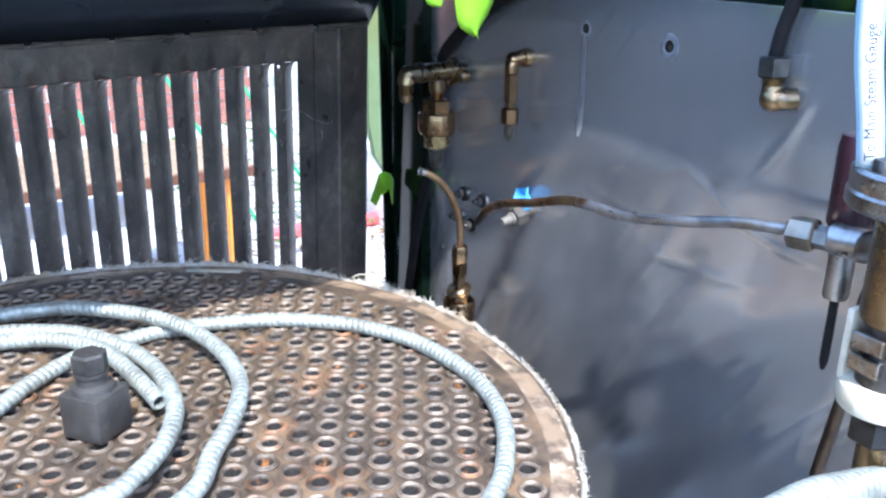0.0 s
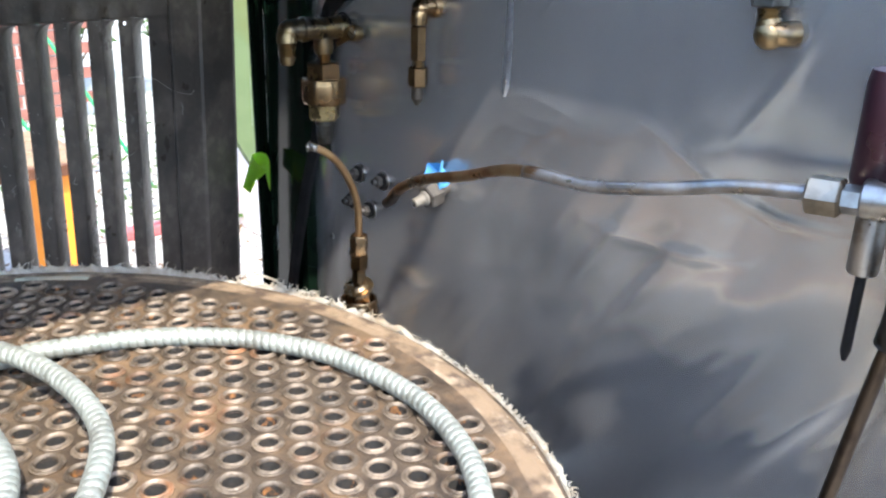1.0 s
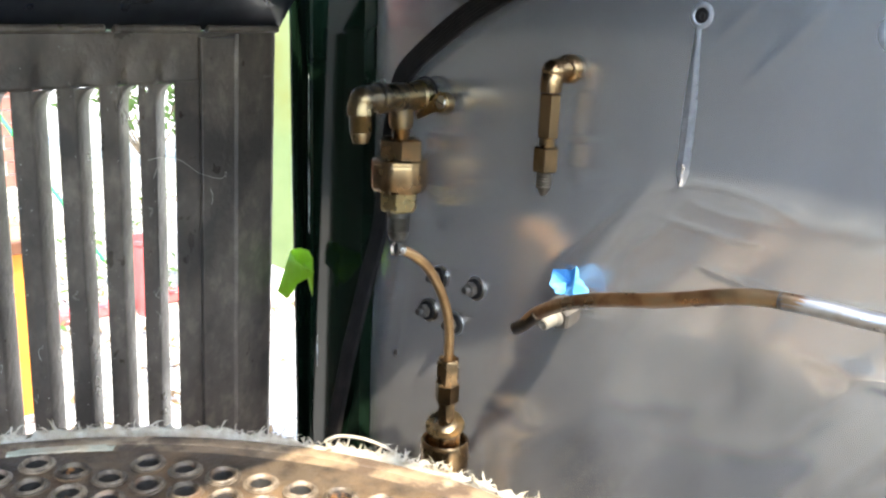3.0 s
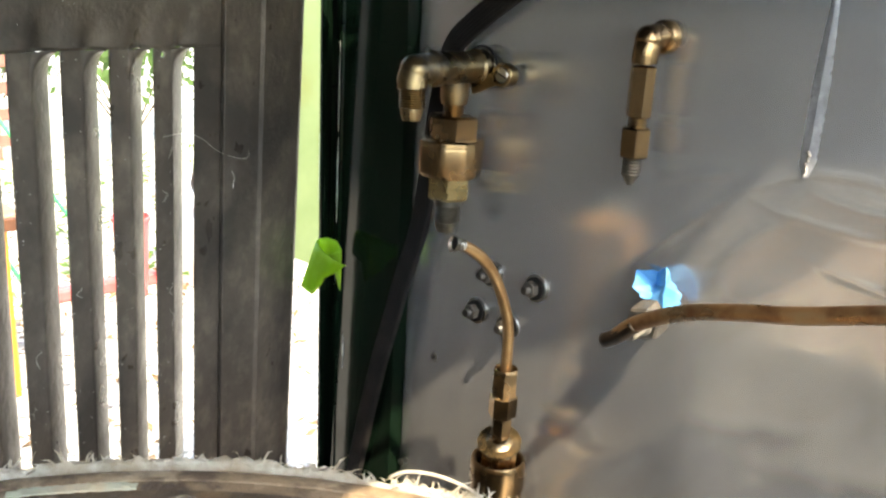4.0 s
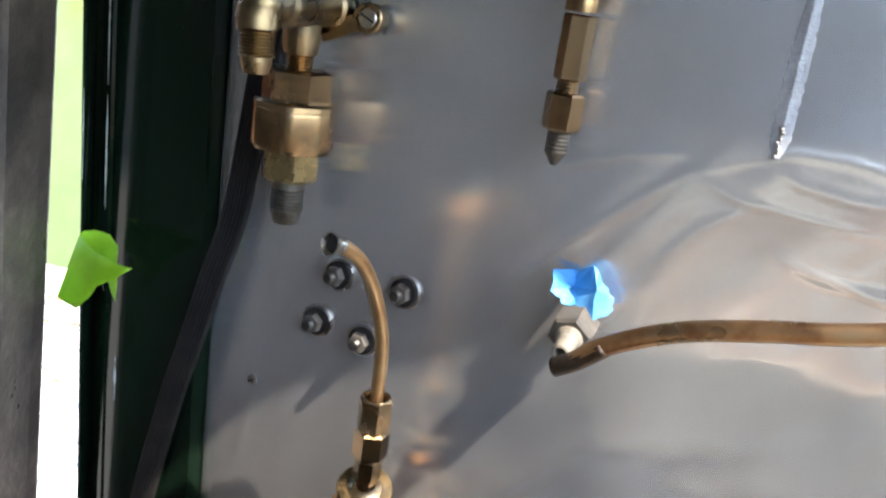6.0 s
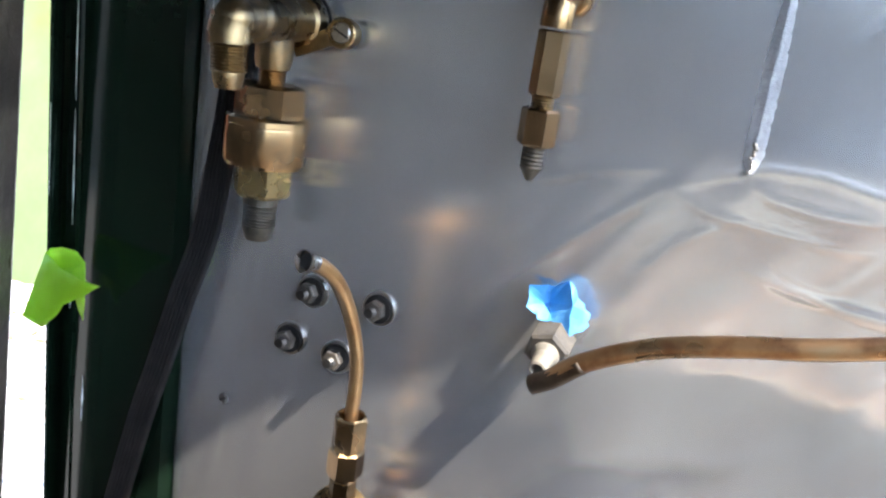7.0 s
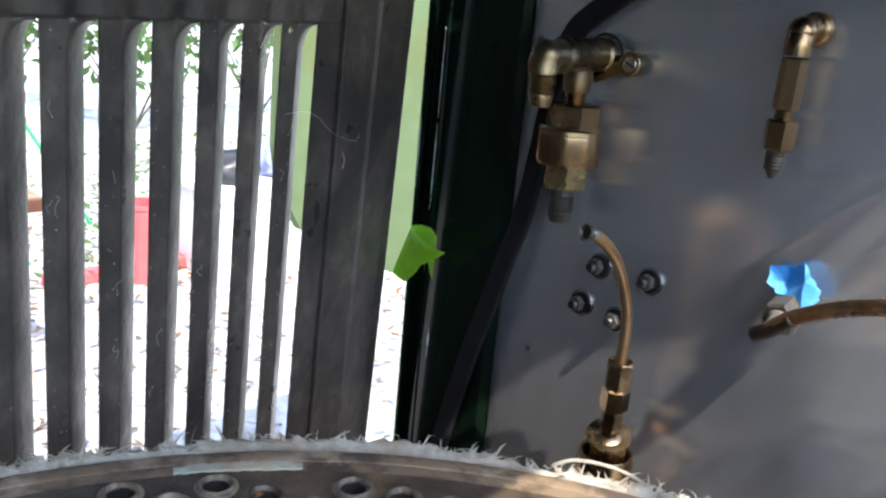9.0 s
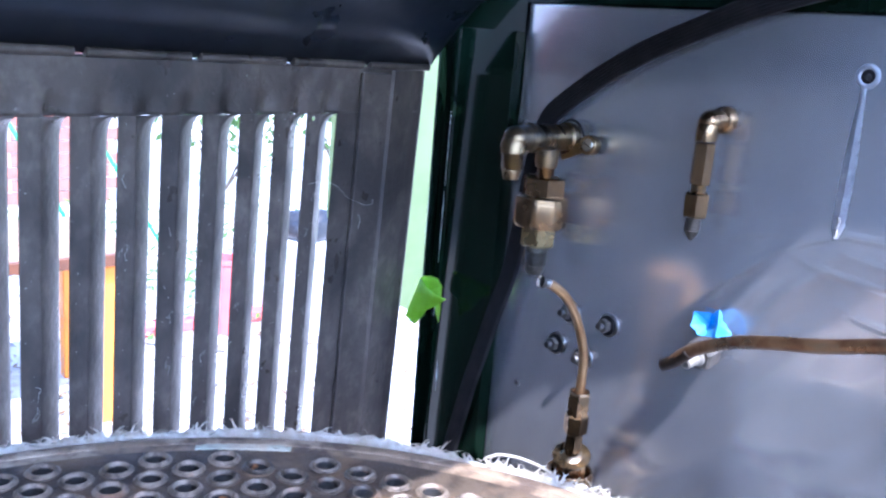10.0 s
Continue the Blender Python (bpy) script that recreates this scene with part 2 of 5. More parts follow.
WOOD = material("weathered_wood", (0.26, 0.17, 0.09), 0.7, 0.0, (0.18, 0.11, 0.06), 30, stretch=(1, 1, 0.15))


# ---- mesh helpers ----
def mesh_of(name, verts, faces, mats, smooth=False, idx=None):
    me = bpy.data.meshes.new(name)
    me.from_pydata([tuple(v) for v in verts], [], faces)
    for m in mats if isinstance(mats, (list, tuple)) else [mats]:
        me.materials.append(m)
    if idx is not None:
        me.polygons.foreach_set("material_index", idx)
    me.polygons.foreach_set("use_smooth", [smooth] * len(me.polygons))
    me.update()
    return me


def part(name, bm, mat, parent=None, label="", smooth=None):
    """Links a bmesh as one mesh object, under a thing or a part where one is given."""
    bmesh.ops.recalc_face_normals(bm, faces=bm.faces)
    me = bpy.data.meshes.new(name)
    if smooth is not None:
        for fc in bm.faces:
            fc.smooth = True
        for ed in bm.edges:
            if len(ed.link_faces) == 2 and ed.calc_face_angle(0) > radians(smooth):
                ed.smooth = False
    bm.to_mesh(me)
    bm.free()
    for m in mat if isinstance(mat, (list, tuple)) else [mat]:
        me.materials.append(m)
    ob = new(name, me)
    if parent is not None:
        ob.parent = parent
    if label:
        ob["label"] = label
    return ob


def thing(name, label, category, group="", kind=""):
    return tagged(new(name), label, category, group, kind)


def aim(p, d):
    """A pose at p whose z axis points along d."""
    return Matrix.Translation(p) @ Vector(d).normalized().to_track_quat("Z", "Y").to_matrix().to_4x4()


def lathe(bm, profile, m=None, seg=24, close=True):
    m = m or Matrix()
    rings = []
    for r, z in profile:
        rings.append([bm.verts.new(m @ Vector((r * math.cos(a), r * math.sin(a), z)))
                      for a in (2 * math.pi * k / seg for k in range(seg))])
    for a, b in zip(rings, rings[1:]):
        for k in range(seg):
            bm.faces.new((a[k], a[(k + 1) % seg], b[(k + 1) % seg], b[k]))
    if close:
        bm.faces.new(rings[0][::-1])
        bm.faces.new(rings[-1])
    return bm


def hexnut(bm, r, z0, z1, m=None, turn=0.0, ch=0.12):
    """A hexagonal nut with chamfered ends; r: to the corners."""
    m = (m or Matrix()) @ Matrix.Rotation(turn, 4, "Z")
    c = ch * r
    return lathe(bm, [(r * 0.86, z0), (r, z0 + c), (r, z1 - c), (r * 0.86, z1)], m, 6)


def round_hex(bm, profile, m, turn=0.0, seg=48):
    """A six-sided body with rounded corners; the profile gives the corner radius at each height."""
    m = m @ Matrix.Rotation(turn, 4, "Z")
    rings = []
    for r, z in profile:
        row = []
        for k in range(seg):
            a = 2 * math.pi * k / seg
            flat = (a + math.pi / 6) % (math.pi / 3) - math.pi / 6
            rr = min(r, r * 0.95 / math.cos(flat))
            row.append(bm.verts.new(m @ Vector((rr * math.cos(a), rr * math.sin(a), z))))
        rings.append(row)
    for a, b in zip(rings, rings[1:]):
        for k in range(seg):
            bm.faces.new((a[k], a[(k + 1) % seg], b[(k + 1) % seg], b[k]))
    bm.faces.new(rings[0][::-1])
    bm.faces.new(rings[-1])
    return bm


def thread(bm, r, z0, z1, m=None, pitch=0.0012, seg=18):
    n = max(2, int((z1 - z0) / pitch))
    prof = []
    for k in range(n):
        z = z0 + (z1 - z0) * k / n
        prof += [(r * 0.9, z), (r, z + (z1 - z0) / n * 0.5)]
    prof.append((r * 0.9, z1))
    return lathe(bm, prof, m, seg)


def box(bm, lo, hi, m=None, bevel=0.0):
    m = m or Matrix()
    v = [bm.verts.new(m @ Vector((x, y, z))) for x in (lo[0], hi[0]) for y in (lo[1], hi[1]) for z in (lo[2], hi[2])]
    fs = [bm.faces.new([v[i] for i in f]) for f in ((0, 1, 3, 2), (4, 6, 7, 5), (0, 4, 5, 1), (2, 3, 7, 6), (0, 2, 6, 4), (1, 5, 7, 3))]
    if bevel:
        es = list({e for f in fs for e in f.edges})
        bmesh.ops.bevel(bm, geom=es, offset=bevel, segments=2, affect="EDGES", profile=0.5)
    return bm


def catmull(pts, step):
    """Points along a smooth line through pts, evenly spaced."""
    p = [Vector(q) for q in pts]
    p = [2 * p[0] - p[1]] + p + [2 * p[-1] - p[-2]]
    fine = []
    for a, b, c, d in zip(p, p[1:], p[2:], p[3:]):
        for k in range(24):
            t = k / 24
            fine.append(0.5 * ((2 * b) + (c - a) * t + (2 * a - 5 * b + 4 * c - d) * t * t + (3 * b - a - 3 * c + d) * t ** 3))
    fine.append(p[-2])
    out, left = [fine[0]], step
    for a, b in zip(fine, fine[1:]):
        length = (b - a).length
        at = 0.0
        while length - at >= left:
            at += left
            left = step
            out.append(a.lerp(b, at / length))
        left -= length - at
    return out


def sweep(pts, radius, seg=12, cap=True):
    """Vertices and faces of a tube along pts; radius is a number or a function of the index."""
    n = len(pts)
    tang = [(pts[min(i + 1, n - 1)] - pts[max(i - 1, 0)]).normalized() for i in range(n)]
    up = Vector((0, 0, 1)) if abs(tang[0].z) < 0.9 else Vector((1, 0, 0))
    verts, faces = [], []
    for i, (p, t) in enumerate(zip(pts, tang)):
        side = t.cross(up).normalized()
        up = side.cross(t).normalized()
        for k in range(seg):
            a = 2 * math.pi * k / seg
            r = radius(i, k / seg) if callable(radius) else radius
            verts.append(p + side * (r * math.cos(a)) + up * (r * math.sin(a)))
    for i in range(n - 1):
        for k in range(seg):
            faces.append((i * seg + k, i * seg + (k + 1) % seg, (i + 1) * seg + (k + 1) % seg, (i + 1) * seg + k))
    if cap:
        faces += [tuple(range(seg))[::-1], tuple((n - 1) * seg + k for k in range(seg))]
    return verts, faces


def tube(name, pts, radius, mat, parent=None, step=0.004, seg=14, label="", cap=True):
    v, fcs = sweep(catmull(pts, step), radius, seg, cap)
    ob = new(name, mesh_of(name, v, fcs, mat, True))
    if parent is not None:
        ob.parent = parent
    if label:
        ob["label"] = label
    return ob


# ---- firewall ----
WY = 0.3137
X0, X1, Z0, Z1 = -0.403, 0.42, -0.62, 0.2575


# low creases in the sheet, as curves of (x, z): half width, height
# most are laid along arcs of light, placed to fit the camera's view
CREASES = [([(-0.352, 0.060), (-0.358, 0.032), (-0.368, -0.045), (-0.380, -0.112), (-0.386, -0.135)], 0.0030, 0.00016),
           ([(-0.162, 0.116), (-0.140, 0.127), (-0.122, 0.134), (-0.100, 0.135), (-0.074, 0.131), (-0.045, 0.120)], 0.0022, 0.00016),
           ([(-0.162, 0.118), (-0.139, 0.111), (-0.118, 0.109), (-0.096, 0.108), (-0.070, 0.110)], 0.0020, 0.00013),
           ([(-0.132, 0.130), (-0.117, 0.122), (-0.096, 0.120), (-0.071, 0.121)], 0.0020, 0.00012),
           ([(-0.130, 0.094), (-0.103, 0.087), (-0.080, 0.084), (-0.050, 0.083), (0.0, 0.092)], 0.0026, 0.00022),
           ([(-0.220, 0.107), (-0.188, 0.120), (-0.159, 0.1265)], 0.0022, 0.00012),
           ([(-0.105, 0.180), (-0.080, 0.209), (-0.055, 0.238)], 0.0035, 0.00022),
           ([(-0.118, 0.210), (-0.100, 0.230), (-0.088, 0.245)], 0.0030, 0.00016),
           ([(0.060, 0.125), (0.090, 0.170), (0.115, 0.222)], 0.0050, 0.00035),
           ([(-0.240, 0.040), (-0.197, 0.083), (-0.150, 0.128)], 0.0030, 0.00018),
           ([(-0.170, 0.070), (-0.150, 0.095), (-0.125, 0.112)], 0.0030, 0.00016),
           ([(0.150, 0.098), (0.100, 0.095), (0.060, 0.103), (0.020, 0.125), (-0.020, 0.145)], 0.0040, 0.00030),
           ([(-0.05, 0.058), (0.0, 0.054), (0.05, 0.058), (0.09, 0.066)], 0.0050, 0.00035)]
CREASE_LINES = [([(p, q, (q - p).length) for p, q in zip(pts, pts[1:])], w, h) for pts, w, h in
                (([Vector(p) for p in pts], w, h) for pts, w, h in CREASES)]


def creased(x, z):
    p, d = Vector((x, z)), 0.0
    for segs, w, h in CREASE_LINES:
        best, at, run, total = 1e9, 0.0, 0.0, sum(q[2] for q in segs)
        for a, b, length in segs:
            k = max(0.0, min(1.0, (p - a).dot(b - a) / (length * length)))
            far = (a.lerp(b, k) - p).length
            if far < best:
                best, at = far, (run + k * length) / total
            run += length
        if best < 3 * w:
            d += 2.2 * h * math.exp(-(best / w) ** 2) * min(1.0, 4 * at, 4 * (1 - at))
    return d


def dent(x, z):
    """How far the sheet stands out of its plane."""
    d = creased(x, z) if z > -0.14 else 0.0
    for cx, cz, sx, sz, h in ((-0.165, -0.03, 0.030, 0.075, 0.0030), (-0.06, 0.125, 0.07, 0.024, 0.0017), (-0.10, -0.09, 0.07, 0.04, -0.0012),
                              (0.02, 0.02, 0.05, 0.04, 0.0030), (0.09, 0.10, 0.022, 0.06, -0.0022), (-0.25, -0.13, 0.04, 0.05, 0.0020),
                              (0.0, -0.15, 0.09, 0.06, -0.0022), (0.12, -0.06, 0.04, 0.06, 0.0030), (-0.345, 0.0, 0.010, 0.25, 0.0005)):
        d += 1.2 * h * math.exp(-((x - cx) / sx) ** 2 - ((z - cz) / sz) ** 2)
    d += 0.08 * max(0.0, 0.03 - z) ** 2
    # creases running up to the right
    for x0, z0, w, h in ((-0.26, -0.10, 0.012, 0.0010), (-0.20, -0.14, 0.016, 0.0014), (-0.08, -0.16, 0.014, 0.0016), (0.02, -0.14, 0.02, 0.0018)):
        u, c = (x - x0) * 0.74 + (z - z0) * 0.67, -(x - x0) * 0.67 + (z - z0) * 0.74
        d += 1.6 * h * math.exp(-(c / w) ** 2) * math.exp(-((u - 0.06) / 0.07) ** 2)
    # sharp folds, running up to the right, shaped to break reflections into streaks
    u, c = x * 0.70 + z * 0.71, -x * 0.71 + z * 0.70
    zone = math.exp(-((x + 0.02) / 0.17) ** 2 - ((z - 0.02) / 0.13) ** 2) + 0.5 * math.exp(-((x + 0.25) / 0.05) ** 2 - ((z + 0.06) / 0.05) ** 2)
    fold = math.hypot(noise.noise(Vector((u * 8, c * 24, 1.7))), 0.10) + 0.5 * math.hypot(noise.noise(Vector((u * 15, c * 30 + u * 9, 5.1))), 0.10)
    d += 0.0010 * zone * (0.45 - fold) + 0.0017 * zone * noise.noise(Vector((u * 13, c * 26, 8.3))) + 0.0006 * zone * noise.noise(Vector((u * 30, c * 55, 2.2)))
    # long ripples in the lower part of the sheet, leaning to the right, for streaks of light
    low = 1 / (1 + math.exp((z - 0.085) / 0.018)) / (1 + math.exp(-(x + 0.225) / 0.015))
    u, c = x * 0.55 + z * 0.835, -x * 0.835 + z * 0.55
    patch = max(0.0, 0.55 + 1.3 * noise.noise(Vector((u * 9, c * 11, 3.3))))
    d += 1.7 * low * patch * (0.0030 * noise.noise(Vector((u * 3.5, c * 30, 6.1))) + 0.0010 * noise.noise(Vector((u * 6, c * 75, 9.4))))
    q = Vector((x * 7, z * 5, 0.3))
    d += 0.0011 * noise.noise(q) + 0.00025 * noise.noise(q * 3.1) + 0.00009 * noise.noise(q * 8.3)
    return d


def firewall():
    nx = 480
    heights = [Z0 + (-0.17 - Z0) * j / 60 for j in range(60)] + [-0.17 + (Z1 + 0.17) * j / 285 for j in range(286)]
    nz = len(heights) - 1
    v, fcs = [], []
    for j in range(nz + 1):
        for i in range(nx + 1):
            x, z = X0 + (X1 - X0) * i / nx, heights[j]
            edge = min(1, (x - X0) / 0.03, (Z1 - z) / 0.03)
            v.append((x, WY - dent(x, z) * max(0, edge), z))
    for j in range(nz):
        for i in range(nx):
            a = j * (nx + 1) + i
            fcs.append((a, a + 1, a + nx + 2, a + nx + 1))
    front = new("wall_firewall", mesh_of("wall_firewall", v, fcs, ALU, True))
    sol = front.modifiers.new("thick", "SOLIDIFY")
    sol.thickness, sol.offset = 0.0015, -1
    return tagged(front, "dented, scuffed brushed aluminium firewall, creased where streaks of light show", "firewall", kind="structure")


fw = firewall()
bm = bmesh.new()
box(bm, (X0 - 0.02, WY + 0.014, -0.97), (X1, WY + 0.03, Z1 + 0.16))
part("firewall_backing", bm, GREEN_PAINT, fw, "dark painted backing board")

# unseen panel ahead of the boiler, added to darken the firewall's reflections
bm = bmesh.new()
box(bm, (-0.36, -0.665, -0.97), (0.36, -0.655, 0.285))
tagged(part("wall_front", bm, DULL_GREY), "unseen dull dark panel added to darken the firewall's reflections", "wall", kind="structure")

# cowl flange: painted steel frame round the firewall
cowl = thing("cowl_frame", "glossy dark green painted steel cowl frame round the firewall", "body frame", kind="structure")
bm = bmesh.new()
# upright: flat, bead, flat, rolled edge
prof = [(-0.404, 0.3125), (-0.405, 0.3035), (-0.452, 0.2998), (-0.4660, 0.2988), (-0.4672, 0.2974), (-0.4700, 0.2972), (-0.4722, 0.2995), (-0.4760, 0.2990), (-0.4758, 0.2990), (-0.4735, 0.2925),
        (-0.4685, 0.2835), (-0.4672, 0.2790), (-0.4690, 0.2785), (-0.4775, 0.2915), (-0.4815, 0.3030), (-0.4825, 0.3257), (-0.404, 0.3257)]
zs = (-0.97, 0.235)
rows_ = [[bm.verts.new((x - (0.0275 if z < 0 else 0) * (y < 0.2945), y + (0.0315 if z < 0 else 0) * (y < 0.2945), z)) for x, y in prof] for z in zs]
n_ = len(prof)
for k in range(n_):
    bm.faces.new((rows_[0][k], rows_[0][(k + 1) % n_], rows_[1][(k + 1) % n_], rows_[1][k]))
bm.faces.new(rows_[0][::-1])
bm.faces.new(rows_[1])
part("upright", bm, GREEN_PAINT, cowl, smooth=8)
# chipped paint along the bead and the lip
rng = random.Random(21)
for x, y, z0, z1, w in ((-0.4690, 0.2970, 0.030, 0.095, 0.0009), (-0.4690, 0.2970, 0.100, 0.165, 0.0006), (-0.4690, 0.2970, -0.02, 0.012, 0.0004), (-0.4672, 0.2787, 0.05, 0.10, 0.0003), (-0.4600, 0.2991, -0.09, -0.06, 0.0008)):
    bm = bmesh.new()
    n = 24
    pr = []
    for k in range(n + 1):
        z = z0 + (z1 - z0) * k / n
        ww = w * max(0.1, 0.6 + 0.7 * noise.noise(Vector((z * 160, x * 90, 0)))) * math.sin(math.pi * min(1, max(0.04, k / n)))
        pr.append((bm.verts.new((x - ww, y - 0.0001, z)), bm.verts.new((x, y - 0.0003, z)), bm.verts.new((x + ww, y - 0.0001, z))))
    for a, c in zip(pr, pr[1:]):
        bm.faces.new((a[0], a[1], c[1], c[0]))
        bm.faces.new((a[1], a[2], c[2], c[1]))
    part("paint_chip", bm, PAPER, cowl, "chipped pale line in the paint")
bm = bmesh.new()
# head of the frame above the sheet, following the arch of the hood
arch = [(-0.4820, 0.235), (-0.44, 0.272), (-0.36, 0.296), (-0.25, 0.310), (-0.05, 0.318), (0.15, 0.318), (0.45, 0.31)]
low = [(-0.402, 0.235), (-0.402, 0.2575), (-0.36, 0.2580), (-0.25, 0.2580), (-0.05, 0.2580), (0.15, 0.2580), (0.45, 0.2580)]
for y in (WY - 0.004, WY + 0.012):
    top = [bm.verts.new((x, y, z)) for x, z in arch]
    bot = [bm.verts.new((x, y, z)) for x, z in low]
    for a in range(len(arch) - 1):
        bm.faces.new((top[a], top[a + 1], bot[a + 1], bot[a]))
top = [[bm.verts.new((x, y, z)) for x, z in arch] for y in (0.2715, WY + 0.012)]
for a in range(len(arch) - 1):
    bm.faces.new((top[0][a], top[0][a + 1], top[1][a + 1], top[1][a]))
part("head", bm, GREEN_PAINT, cowl)

# ---- louvred hood side ----
P0 = Vector((-0.4487, 0.1708, 0))
PU = Vector((-0.1948, 0.9808, 0)).normalized()
PN = Vector((-PU.y, PU.x, 0))
PITCH, FLAT, SLOT_TOP, SLOT_LOW, LIP, LEAN = 0.02948, 0.0118, 0.1636, -0.24, 0.0105, 0.04


def on_panel(s, d, z):
    """s along the panel towards the firewall, d outwards."""
    return P0 + PU * s + PN * (d + LEAN * (SLOT_TOP - z)) + Vector((0, 0, z))


def pbox(bm, s0, s1, d0, d1, z0, z1, bevel=0.0):
    m = Matrix((( *PU, 0), (*PN, 0), (*(Vector((0, 0, 1)) - PN * LEAN), 0), (0, 0, 0, 1))).transposed()
    m.translation = P0 + PN * LEAN * SLOT_TOP
    return box(bm, (s0, d0, z0), (s1, d1, z1), m, bevel)


SLOTS = 19
hood = thing("engine_hood", "dark sooty louvred steel engine hood with cobwebs", "engine hood")
end = -SLOTS * PITCH


def panel_part(name, *boxes):
    bm = bmesh.new()
    for bx in boxes:
        pbox(bm, *bx)
    return part(name, bm, BLACK_STEEL, hood)


def pressed_rail():
    """The rail over the slots, dished where the head of each louvre was pressed out."""
    bm = bmesh.new()
    rows = []
    for j in range(15):
        z = SLOT_TOP + (0.199 - SLOT_TOP) * j / 14
        row = []
        for i in range(301):
            s_ = end - 0.1 + (0.192 - end) * i / 300
            d = 0.0005 * noise.noise(Vector((s_ * 14, z * 20, 0)))
            if end < s_ < 0:
                u = (s_ / PITCH) % 1.0
                rise = (z - SLOT_TOP) / 0.0135
                d += 0.0045 * math.exp(-((u - 0.70) / 0.21) ** 2) * math.exp(-rise * rise)
            row.append(bm.verts.new(on_panel(s_, d if j else max(0.0, d), z)))
        rows.append(row)
    for a, b in zip(rows, rows[1:]):
        for i in range(300):
            bm.faces.new((a[i], a[i + 1], b[i + 1], b[i]))
    ob = part("top_rail", bm, BLACK_STEEL, hood, smooth=60)
    m = ob.modifiers.new("thick", "SOLIDIFY")
    m.thickness, m.offset = 0.0015, 1
    return ob


pressed_rail()
panel_part("bottom_rail", (end - 0.1, 0.092, 0, 0.0015, -0.30, SLOT_LOW))
# unseen filler, added to keep bright ground out of the firewall's reflection
panel_part("front_panel", (end - 0.32, end - 0.1002, 0, 0.0015, -0.30, 0.199), (end - 0.1, end - 0.0002, 0, 0.0015, SLOT_LOW + 0.0002, SLOT_TOP - 0.0002))
panel_part("edge_panel", (0, 0.092, 0, 0.0015, SLOT_LOW, SLOT_TOP))
for i in range(SLOTS):
    a, b = -(i + 1) * PITCH, -(i + 1) * PITCH + FLAT
    if i:
        panel_part("strip", (a, b, 0, 0.0015, SLOT_LOW, SLOT_TOP))
    else:
        panel_part("strip", (a, b, 0, 0.0015, SLOT_LOW, 0.1582), (a, a + 0.0042, 0, 0.0015, 0.1582, SLOT_TOP), (a + 0.0074, b, 0, 0.0015, 0.1582, SLOT_TOP), (a + 0.0042, a + 0.0074, 0, 0.0015, 0.1618, SLOT_TOP),
                   (a + 0.0042, a + 0.0050, 0, 0.0015, 0.1582, 0.1590), (a + 0.0066, a + 0.0074, 0, 0.0015, 0.1582, 0.1590), (a + 0.0042, a + 0.0050, 0, 0.0015, 0.1610, 0.1618), (a + 0.0066, a + 0.0074, 0, 0.0015, 0.1610, 0.1618))


def louvre(i):
    bm = bmesh.new()
    s0, s1 = -(i + 1) * PITCH + FLAT - 0.0004, -i * PITCH
    grid = []
    zz = [SLOT_TOP - 0.016 * (1 - math.cos(k * math.pi / 16)) for k in range(9)]
    zz += [SLOT_LOW + 0.016 * (1 - math.cos((8 - k) * math.pi / 16)) for k in range(9)]
    for z in zz:
        u = min(SLOT_TOP - z, z - SLOT_LOW)
        k_ = 1.0 if u >= 0.016 else math.sqrt(max(0.0, 1 - (1 - u / 0.016) ** 2))
        sa = s0 + (s1 - s0) * 0.80 * (1 - k_)
        row = [bm.verts.new(on_panel(s0, 0.0002, z))]
        for j in range(9):
            a = j / 8
            row.append(bm.verts.new(on_panel(sa + (s0 + (s1 - s0) * 0.89 - sa) * a, k_ * LIP * (0.72 * a + 0.28 * a * a) + 0.0002, z)))
        grid.append(row)
    for a, b in zip(grid, grid[1:]):
        for j in range(9):
            bm.faces.new((a[j], a[j + 1], b[j + 1], b[j]))
    ob = part("louvre", bm, BLACK_STEEL, hood, smooth=50)
    m = ob.modifiers.new("thick", "SOLIDIFY")
    m.thickness, m.offset = 0.0012, 0
    return ob


for i in range(SLOTS):
    louvre(i)
bm = bmesh.new()
pbox(bm, 0.020, 0.052, -0.004, -0.0003, -0.30, 0.1945, 0.0008)
part("edge_strip", bm, BLACK_STEEL, hood)
bm = bmesh.new()
pts = [(0.050, -0.004), (0.053, -0.0052), (0.092, 0.0015), (0.0975, 0.0035), (0.099, 0.0065)]
lo_, hi_ = [bm.verts.new(on_panel(s, d, -0.30)) for s, d in pts], [bm.verts.new(on_panel(s, d, 0.197)) for s, d in pts]
for k in range(len(pts) - 1):
    bm.faces.new((lo_[k], lo_[k + 1], hi_[k + 1], hi_[k]))
bm.faces.new(hi_ + [bm.verts.new(on_panel(0.080, 0.0065, 0.197))])
part("edge_flange", bm, BLACK_STEEL, hood)
for k in range(9):
    bm = bmesh.new()
    lathe(bm, [(0.003, 0), (0.003, 0.068)], Matrix.Translation(on_panel(0.025 - k * 0.075, -0.003, 0.2005)) @ PU.to_track_quat("Z", "Y").to_matrix().to_4x4(), 10)
    part("hinge_knuckle", bm, BLACK_STEEL, hood, smooth=40)

# unseen panel under the louvred side, added to block bright ground from reflections
bm = bmesh.new()
pbox(bm, end - 0.32, 0.125, 0.002, 0.012, -0.58, -0.295)
tagged(part("wall_apron", bm, JACKET), "unseen dark panel added below the louvred hood side to block light", "wall", kind="structure")

